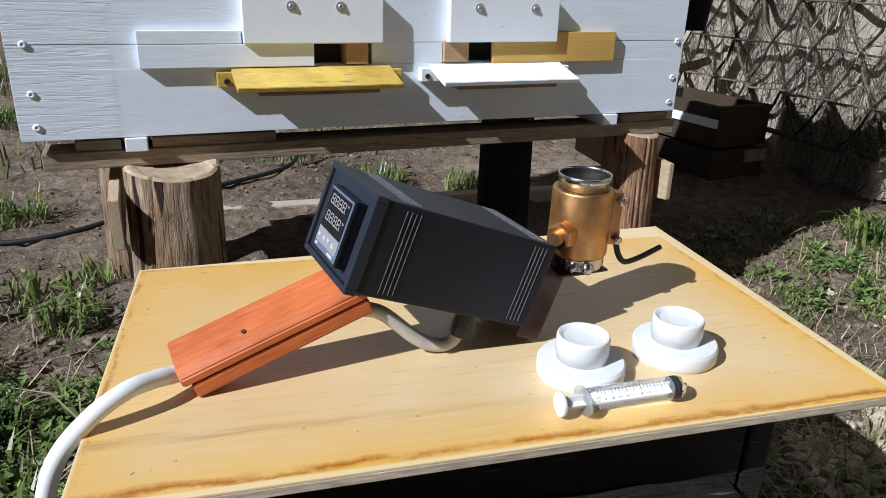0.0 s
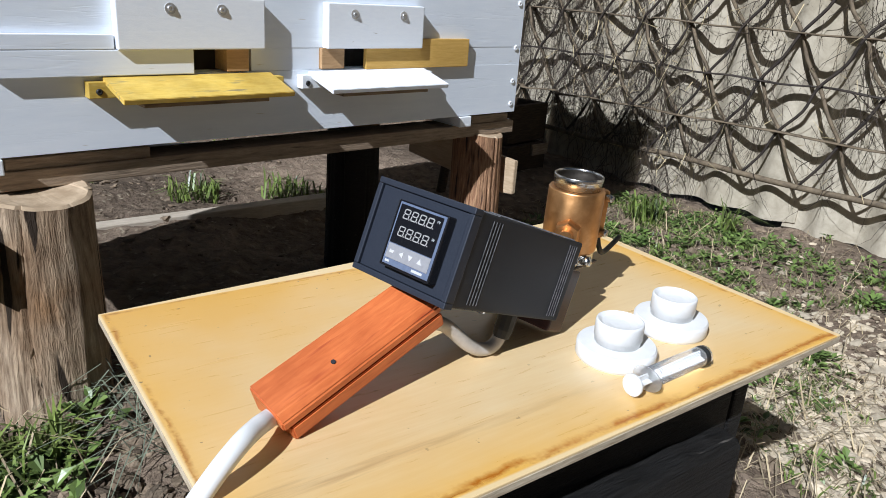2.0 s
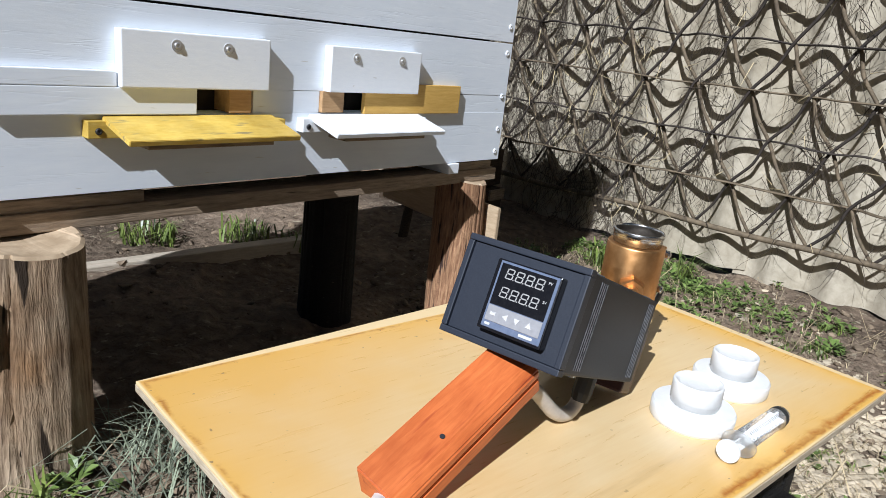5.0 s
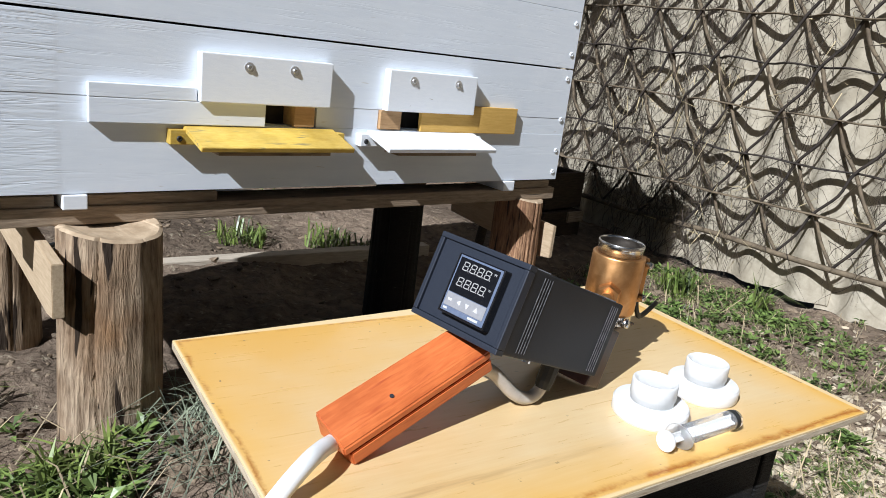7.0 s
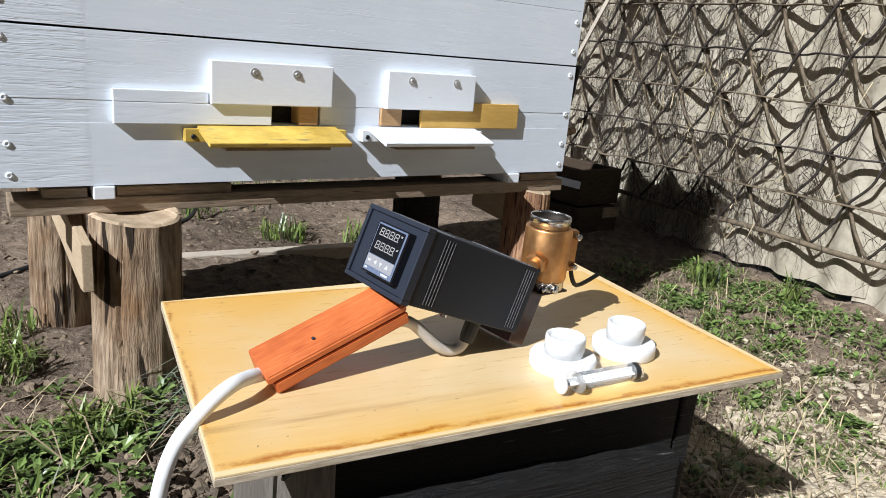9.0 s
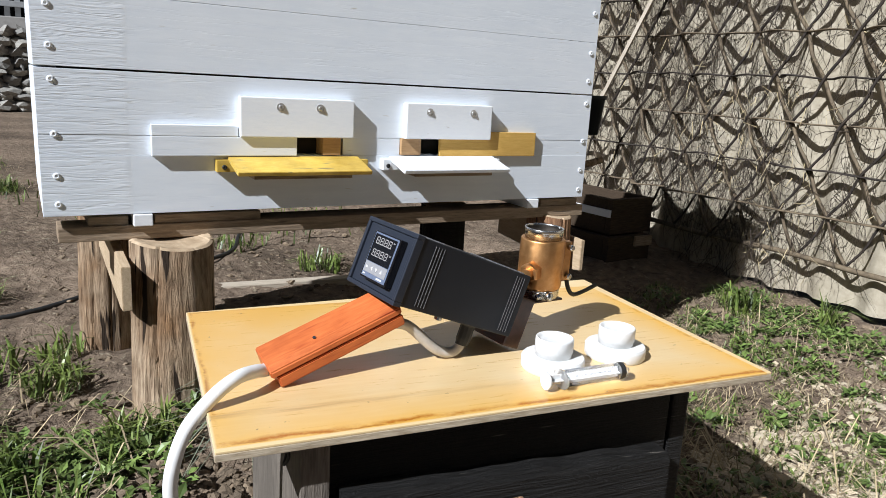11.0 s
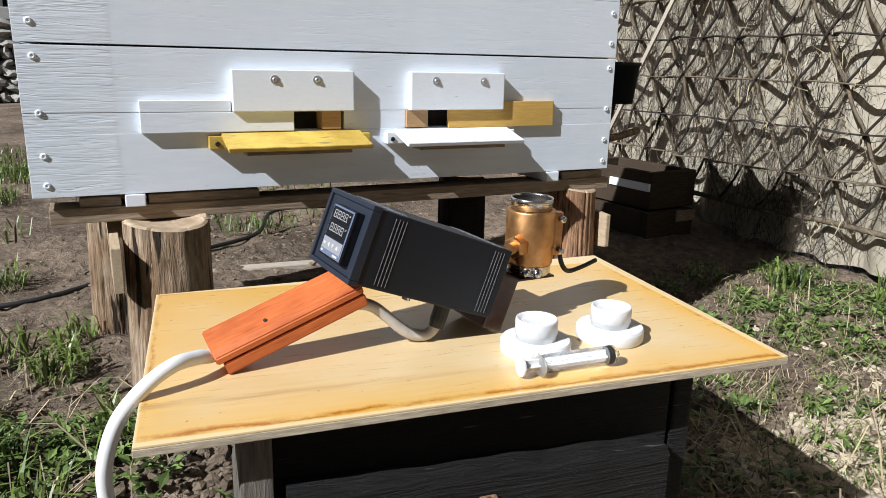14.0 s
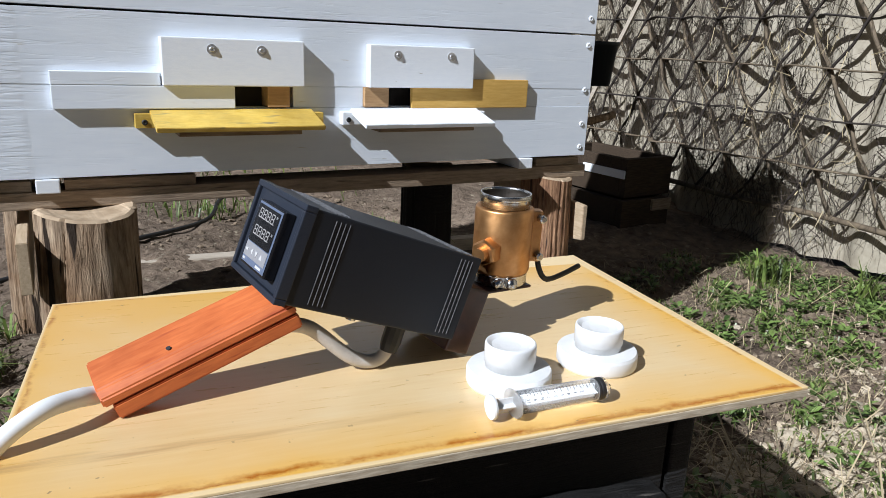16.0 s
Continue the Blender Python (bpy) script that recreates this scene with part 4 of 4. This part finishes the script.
def table():
    s = thing("wooden_stand", pose(0.393, -0.559, 0, 0, 0, -7.33), "charred black old wooden hive box used as a stand", "stand")
    for z0, zl, zr, y in ((-0.03, 0.108, 0.102, -0.163), (0.112, 0.2085, 0.1935, -0.160)):
        part("front_plank", worn_plank(-0.177, 0.173, y, -0.135, z0, zl, zr, z0 * 9), CHAR_AND_SHADE, s)
    part("recessed_front", boxm(-0.186, 0.186, -0.134, -0.115, 0.15, 0.2675, 0.002), CHAR_AND_SHADE, s)
    part("left_plank", boxm(-0.212, -0.1865, -0.150, 0.13, -0.03, 0.2675, 0.003), CHAR_SIDE, s, "grey side plank, paler than the black front")
    part("right_plank", boxm(0.1905, 0.212, -0.134, 0.13, -0.03, 0.2675, 0.003), CHAR_AND_SHADE, s)
    part("back_plank", boxm(-0.186, 0.190, 0.11, 0.13, -0.03, 0.2675, 0.003), CHAR_AND_SHADE, s)
    part("latch", boxm(-0.0185, -0.003, -0.174, -0.1615, 0.164, 0.180, 0.0015), LOG_RED, s, "small rusty-brown wooden turn button")
    tube("hook", spline([(-0.213, -0.12, 0.255), (-0.219, -0.122, 0.25), (-0.217, -0.124, 0.235), (-0.220, -0.118, 0.225), (-0.216, -0.112, 0.232)], 5), 0.0016, RUBBER, s, "bent wire hook", n=6)
    b = thing("plywood_board", pose(0.393, -0.559, 0.2675, 0, 0, -7.33), "pale varnished plywood board with orange stained edges", "board")
    part("veneer", boxm(-0.2822, 0.2822, -0.1702, 0.1702, 0.0063, 0.0085, 0.0006), PLYWOOD, b)
    part("core", boxm(-0.2825, 0.2825, -0.1705, 0.1705, 0.0, 0.0062, 0.0006), PLY_EDGE, b, "layered plywood edge")
    for ply in b.children:
        for v in ply.data.vertices:  # sawn out of square
            fx, fy = (v.co.x / 0.2825 + 1) / 2, (v.co.y / 0.1705 + 1) / 2
            v.co.x += 0.005 * fx * (1 - fy) + 0.012 * fx * fy
            v.co.y += 0.002 * fx * (1 - fy) + 0.032 * fx * fy - 0.004 * (1 - fx) * (1 - fy)


table()
TOP = 0.276

# ---- heating gun: black controller box ----
BX = Vector((0.935, 0.03, -0.353)).normalized()
BY = Vector((-0.07, 0.997, 0.0))
BY = (BY - BX * BY.dot(BX)).normalized()
BZ = BX.cross(BY)


def frame_of(o, x, y, z):
    m = Matrix((x, y, z)).transposed().to_4x4()
    m.translation = o
    return m


GUN = frame_of(Vector((0.2865, -0.584, HZ + 0.095)), BX, BY, BZ)
# laid out in its own frame, then set down on the board a little turned
SET = Matrix(((0.9989, -0.0454, 0.0079, -0.0235), (0.0455, 0.9987, -0.0242, -0.0010), (-0.0068, 0.0245, 0.9997, 0.0088), (0, 0, 0, 1)))
gun = thing("heating_gun", SET @ GUN, "black plastic acid vaporiser with digital controller and wooden handle", "tool")


def controller():
    L, W, H = 0.155, 0.0455, 0.069
    part("housing", boxm(0.004, L, -W, W, -H, 0, 0.0022, 3), BLACK, gun)
    bm = bmesh.new()
    for y0, y1, z0, z1 in ((-W - 0.001, W + 0.001, -0.0035, 0.001), (-W - 0.001, W + 0.001, -H - 0.001, -H + 0.0035), (-W - 0.001, -W + 0.0035, -H + 0.0036, -0.0036), (W - 0.0035, W + 0.001, -H + 0.0036, -0.0036)):
        box(bm, -0.003, 0.006, y0, y1, z0, z1, 0.0008)
    part("front_bezel", bm, BEZEL, gun)
    part("front_panel", boxm(-0.0005, 0.0038, -W + 0.0036, W - 0.0036, -H + 0.0037, -0.0037, 0.0003), BEZEL, gun)
    for x0 in (0.0215, 0.1345):
        for i in range(4):
            x = x0 + i * 0.0037
            bm = bmesh.new()
            box(bm, x, x + 0.0007, -W - 0.0006, -W + 0.0002, -H + 0.004, -0.004, 0.0003, 1)
            box(bm, x, x + 0.0009, -W + 0.004, W - 0.004, -0.0003, 0.0008, 0.0003, 1)
            box(bm, x, x + 0.0013, W - 0.0002, W + 0.0009, -H + 0.004, -0.004, 0.0003, 1)
            part("ridge", bm, RIDGE_GLINT, gun)
    # controller: 48 mm square face
    cy, cz, s = -0.008, -0.034, 0.024
    pid = part("controller", boxm(-0.0095, -0.0006, cy - s, cy + s, cz - s, cz + s, 0.0012), BLACK_GLOSS, gun, "black digital temperature controller")
    part("trim", boxm(-0.0101, -0.0096, cy - s + 0.001, cy + s - 0.003, cz - s + 0.002, cz + s - 0.001, 0.0003, 1), BLUEGREY, pid, "blue-grey face frame")
    part("display", boxm(-0.0106, -0.0102, cy - s + 0.003, cy + s - 0.0045, cz - 0.0065, cz + s - 0.0025, 0.0002, 1), BLACK_GLOSS, pid, "glossy black display window")
    part("key_panel", boxm(-0.0106, -0.0102, cy - s + 0.003, cy + s - 0.0045, cz - s + 0.0065, cz - 0.0070, 0.0002, 1), SILVER, pid, "silver key panel")

    def at(u, v, dx=-0.0107):
        """A place on the face: u to the right, v up, from its middle."""
        return Matrix(((0, 0, -1, dx), (-1, 0, 0, cy - u), (0, 1, 0, cz + v), (0, 0, 0, 1)))
    for row, v in enumerate((0.0155, 0.0030)):
        for k in range(4):
            u = -0.0115 + k * 0.0075
            ww, hh, t = 0.0040, 0.0072, 0.0008
            for x0, x1, y0, y1 in ((-ww / 2, ww / 2, hh / 2 - t, hh / 2), (-ww / 2, ww / 2, -t / 2, t / 2), (-ww / 2, ww / 2, -hh / 2, -hh / 2 + t),
                                   (-ww / 2 - t, -ww / 2, 0.0003, hh / 2 - 0.0004), (ww / 2, ww / 2 + t, 0.0003, hh / 2 - 0.0004),
                                   (-ww / 2 - t, -ww / 2, -hh / 2 + 0.0004, -0.0003), (ww / 2, ww / 2 + t, -hh / 2 + 0.0004, -0.0003), (ww / 2 + 0.0012, ww / 2 + 0.002, -hh / 2, -hh / 2 + 0.0008)):
                bm = box(bmesh.new(), x0, x1, y0, y1, -0.0002, 0.0002)
                for q in bm.verts:
                    q.co.x += q.co.y * 0.12
                part("digit_segment", bm, DIGIT, pid, m=at(u, v))
        lettering("lettering", "PV" if row == 0 else "SV", 0.0026, at(0.0178, v + 0.0022), PALE_INK, pid)
    for k, u in enumerate((-0.0145, -0.0050, 0.0035, 0.0125)):
        bm = bmesh.new()
        tri = {0: [(-0.002, -0.0012), (0.002, -0.0012), (0.002, 0.0012), (0, 0.0004), (-0.002, 0.0012)], 1: [(-0.0024, 0), (0.0016, -0.0022), (0.0016, 0.0022)], 2: [(0, -0.0024), (0.0022, 0.0016), (-0.0022, 0.0016)], 3: [(-0.0022, -0.0016), (0.0022, -0.0016), (0, 0.0024)]}[k]
        lo = [bm.verts.new((x, y, -0.0002)) for x, y in tri]
        hi = [bm.verts.new((x, y, 0.0003)) for x, y in tri]
        bm.faces.new(hi), bm.faces.new(lo[::-1])
        for i in range(len(tri)):
            bm.faces.new((lo[i], lo[(i + 1) % len(tri)], hi[(i + 1) % len(tri)], hi[i]))
        part("key_symbol", bm, PALE_INK, pid, m=at(u, -0.0122))
    part("print_bar", boxm(-0.005, 0.005, -0.0009, 0.0009, -0.0002, 0.0002, 0), PALE_INK, pid, m=at(0.0125, -0.0196, -0.0103))
    part("print_bar", boxm(-0.002, 0.002, -0.0008, 0.0008, -0.0002, 0.0002, 0), PALE_INK, pid, m=at(-0.0165, -0.0196, -0.0103))
    # rear bracket down to the board, with an arm to the cup
    part("rear_bracket", boxm(0.1555, 0.179, -0.040, 0.030, -0.080, -0.024, 0.002, 2), MAROON, gun, "dark maroon metal bracket")
    part("bolt", lathe([(0, 0), (0.004, 0), (0.004, 0.005), (0, 0.006)], 10), STEEL, gun, m=pose(0.070, -0.026, -0.069, 180))


controller()
INV = GUN.inverted()


def local(points):
    return [INV @ Vector(p) for p in points]


# ---- handle, in two halves ----
HX = Vector((0.937, -0.02, 0.35)).normalized()
HY = Vector((0.0214, 1, 0)).normalized()
HD = frame_of(Vector((0.160, -0.588, HZ - 0.0265)), HX, HY, HX.cross(HY))
handle_m = INV @ HD
axis = Vector((-0.32, -0.02, -0.95))
gland_m = axis.to_track_quat("Z", "Y").to_matrix().to_4x4()
gland_m.translation = Vector((0.3705, -0.6062, HZ - 0.0045))
part("gland", lathe([(0.0, -0.008), (0.0095, -0.008), (0.0095, 0.006), (0.0080, 0.008), (0.0080, 0.022), (0.0068, 0.029), (0, 0.029)], 12), RUBBER, gun, "black cable gland", m=INV @ gland_m)
up_half = part("handle_half", prism([(0.015, 0.0135), (-0.011, 0.0035), (-0.0165, -0.002), (-0.0165, -0.0085), (0.016, -0.0085)], -0.006, 0.133, 0.0012), REDWOOD, gun, "orange stained wooden upper grip half", m=handle_m)
part("handle_half", prism([(0.016, -0.0098), (-0.0165, -0.0098), (-0.0165, -0.0205), (-0.012, -0.0225), (0.012, -0.0225)], -0.001, 0.133, 0.0012), REDWOOD, gun, "orange stained wooden lower grip half", m=handle_m)
part("screw_hole", lathe([(0, 0), (0.0016, 0), (0.0017, 0.0006), (0, 0.0006)], 9), INK, gun, "dark screw hole", m=handle_m @ pose(0.045, -0.006, 0.0059, 21))
tube("grey_cable", spline(local([(0.278, -0.596, HZ + 0.0), (0.30, -0.598, HZ - 0.006), (0.328, -0.602, HZ - 0.031), (0.346, -0.604, HZ - 0.0395), (0.3575, -0.6055, HZ - 0.036), (0.3635, -0.606, HZ - 0.024)]), 8), 0.0056, CABLE_GREY, gun, "bent grey power cable")
tube("white_cable", spline([(SET @ GUN).inverted() @ Vector(p) for p in ((0.190, -0.586, 0.300), (0.164, -0.590, 0.2915), (0.147, -0.600, 0.295), (0.128, -0.612, 0.2965), (0.106, -0.620, 0.286), (0.0840, -0.622, 0.262), (0.0720, -0.622, 0.229), (0.0700, -0.620, 0.200), (0.0745, -0.620, 0.175), (0.086, -0.615, 0.147), (0.102, -0.600, 0.090), (0.090, -0.570, 0.022), (0.0, -0.50, 0.004))], 8), 0.0063, CABLE_WHITE, gun, "thick white power cable")

# ---- brass cup ----
CUP = Vector((0.4863, -0.5762, 0))
cup = part("cup", lathe([(0.0, HZ + 0.012), (0.0250, HZ + 0.012), (0.0257, HZ + 0.014), (0.0257, HZ + 0.0675), (0.0250, HZ + 0.0690), (0.0235, HZ + 0.0695), (0.0215, HZ + 0.0695), (0.0218, HZ + 0.0450), (0.0, HZ + 0.0450)], 48), BRASS, gun, "turned brass heating cup", smooth=False)
cup.matrix_basis = INV @ Matrix.Translation(CUP)
for f in cup.data.polygons:
    f.use_smooth = abs(f.normal.z) < 0.6
cup_m = INV @ Matrix.Translation(CUP)
insert = part("steel_insert", lathe([(0.0, HZ + 0.0455), (0.0213, HZ + 0.0455), (0.0213, HZ + 0.0697), (0.0217, HZ + 0.0699), (0.0217, HZ + 0.0765), (0.0224, HZ + 0.0772), (0.0224, HZ + 0.0808), (0.0221, HZ + 0.0815), (0.0212, HZ + 0.0815), (0.0208, HZ + 0.0805), (0.0205, HZ + 0.0700), (0.0206, HZ + 0.0475), (0.0, HZ + 0.0473)], 48), STEEL, gun, "polished steel insert ring", m=cup_m)
# wall in a darker steel, to put shade into the hollow cup
part("inner_wall", lathe([(0.0, HZ + 0.0476), (0.0203, HZ + 0.0476), (0.0204, HZ + 0.0800), (0.0202, HZ + 0.0800), (0.0202, HZ + 0.0480), (0.0, HZ + 0.0480)], 40), STEEL_SHADED, gun, "dull inner wall, darkened for the shade in the cup", m=cup_m)
for f in insert.data.polygons:
    f.use_smooth = abs(f.normal.z) < 0.5
part("clamp_band", lathe([(0.0, HZ + 0.001), (0.0235, HZ + 0.001), (0.0242, HZ + 0.002), (0.0242, HZ + 0.011), (0.0235, HZ + 0.0118), (0, HZ + 0.0118)], 40), STEEL, gun, "steel clamp band", smooth=False, m=cup_m)
# hexagonal union on the cup's side towards the housing
hexm = cup_m @ Matrix.Translation((0, 0, HZ + 0.034)) @ pose(0, 0, 0, 0, 0, -152) @ pose(0.024, 0, 0, 0, 90, 0)
part("hex_union", lathe([(0.0, -0.003), (0.0118, -0.003), (0.0122, 0.001), (0.0118, 0.010), (0.0105, 0.012), (0.0, 0.012)], 6), BRASS, gun, "hexagonal brass union", m=hexm)
part("hex_union", lathe([(0.0, 0.0121), (0.006, 0.0121), (0.006, 0.020), (0.0, 0.020)], 18), BRASS, gun, "short brass neck", m=hexm)
part("clamp_screw", lathe([(0, 0), (0.0048, 0), (0.0052, 0.004), (0.003, 0.006), (0, 0.006)], 14), STEEL, gun, "clamp screw", smooth=True, m=cup_m @ Matrix.Translation((-0.006, -0.0245, HZ + 0.006)) @ pose(0, 0, 0, 80, 0, 0))
part("clamp_screw", lathe([(0, 0), (0.0036, 0), (0.0036, 0.012), (0, 0.013)], 12), STEEL, gun, "clamp screw", smooth=True, m=cup_m @ Matrix.Translation((-0.020, -0.021, HZ + 0.005)) @ pose(0, 0, 0, 0, 75, 20))
for z in (0.060, 0.026):
    part("side_bolt", lathe([(0, 0), (0.0035, 0), (0.0035, 0.006), (0.0022, 0.007), (0, 0.007)], 12), STEEL, gun, "small steel bolt", m=cup_m @ pose(0, 0, 0, 0, 0, -24) @ Matrix.Translation((0.031, -0.004, HZ + z)) @ pose(0, 0, 0, 90, 0, 20))
part("side_lug", boxm(0.0245, 0.034, -0.004, 0.008, HZ + 0.020, HZ + 0.066, 0.001), BRASS, gun, "brass side lug", m=cup_m @ pose(0, 0, 0, 0, 0, -24))
arm = bmesh.new()
box(arm, 0.434, 0.506, -0.598, -0.556, HZ - 0.0015, HZ + 0.0008, 0.0006)
part("arm_plate", arm, MAROON, gun, "dark metal arm plate", m=INV)
tube("black_hook", spline(local([(0.520, -0.585, HZ + 0.030), (0.521, -0.586, HZ + 0.016), (0.526, -0.587, HZ + 0.004), (0.536, -0.585, HZ - 0.002), (0.556, -0.581, HZ - 0.001), (0.580, -0.576, HZ + 0.003)]), 7), 0.0026, RUBBER, gun, "bent black rod", n=8)


# ---- white caps and syringe on the board ----
def cap():
    c = thing("plastic_cap", pose(0.4410, -0.6600, TOP), "thick white plastic flanged cap on the board", "cap", "white caps")
    part("flange", lathe([(0.0, 0.0), (0.0315, 0.0), (0.0328, 0.002), (0.0328, 0.0115), (0.0315, 0.0135), (0.022, 0.0140), (0.0, 0.0140)], 48), PTFE, c, smooth=False)
    part("neck", lathe([(0.0, 0.0141), (0.0187, 0.0141), (0.0187, 0.0185), (0.0197, 0.019), (0.0197, 0.0315), (0.0192, 0.0332), (0.0183, 0.0336), (0.0172, 0.0331), (0.0145, 0.0312), (0.008, 0.0302), (0.0, 0.0300)], 48), PTFE, c, "hollow white neck")
    for o in c.children:
        for f in o.data.polygons:
            f.use_smooth = abs(f.normal.z) < 0.5
    return c


cap_a = cap()
copy_thing(cap_a, pose(0.5285, -0.6585, TOP, 0, 0, 70))


def syringe():
    a, b = Vector((0.3975, -0.7045, 0)), Vector((0.4915, -0.7130, 0))
    ang = math.degrees(math.atan2(b.y - a.y, b.x - a.x))
    s = thing("syringe", pose(a.x, a.y, TOP + 0.0100, 0, 0, ang), "clear plastic ten millilitre syringe lying on the board", "syringe")
    lay = pose(0, 0, 0, 0, 90, 0)
    tube_ = part("barrel", lathe([(0.0079, 0.019), (0.0084, 0.019), (0.0084, 0.0832), (0.0083, 0.0834), (0.0076, 0.0834), (0.0076, 0.0830), (0.0076, 0.019)][1:6] + [(0.0076, 0.019)], 28), CLEAR, s, "clear graduated barrel", smooth=True, m=lay)
    tube_.visible_shadow = False
    oval = lathe([(0, 0.0165), (0.0128, 0.0165), (0.0132, 0.0172), (0.0128, 0.0180), (0, 0.0180)], 28)
    for v in oval.verts:
        v.co.x *= 0.74
    part("flange", oval, MILKY, s, "translucent finger flange", m=lay)
    rod = bmesh.new()
    box(rod, 0.0015, 0.083, -0.0052, 0.0052, -0.0006, 0.0006, 0.0003, 1)
    box(rod, 0.0015, 0.083, -0.0006, 0.0006, -0.0052, 0.0052, 0.0003, 1)
    part("plunger_rod", rod, PTFE, s, "white cross-section plunger rod")
    part("thumb_disc", lathe([(0, -0.0012), (0.0085, -0.0012), (0.0088, 0), (0.0085, 0.0014), (0, 0.0014)], 28), PTFE, s, "white thumb disc", m=lay)
    part("plunger_seal", lathe([(0, 0.0836), (0.0080, 0.0836), (0.0084, 0.0846), (0.0080, 0.0858), (0.0084, 0.0870), (0.0084, 0.0892), (0, 0.0894)], 24), RUBBER, s, "black rubber seal", m=lay)
    part("end_cap", lathe([(0, 0.0895), (0.0083, 0.0895), (0.0080, 0.0920), (0.003, 0.0928), (0.0022, 0.0975), (0, 0.0975)], 20), CLEAR, s, "clear nozzle end", m=lay)

    def spot(x, da=0.0):
        return pose(x, 0, 0) @ pose(0, 0, 0, 30 + da, 0, 0) @ pose(0, 0, 0.0086)
    for i in range(11):
        x = 0.079 - i * 0.0054
        for h in range(2):
            if i == 10 and h:
                continue
            q = spot(x - 0.0027 * h, 0)
            part("scale_line", boxm(-0.0002, 0.0002, -0.0022 if not h else -0.0006, 0.0022, -0.0001, 0.0001, 0), INK, s, m=q)
        if 2 <= i <= 10:
            lettering("number", str(i), 0.0042, spot(x, 30) @ pose(0, 0, 0, 0, 0, 90), INK, s)


syringe()
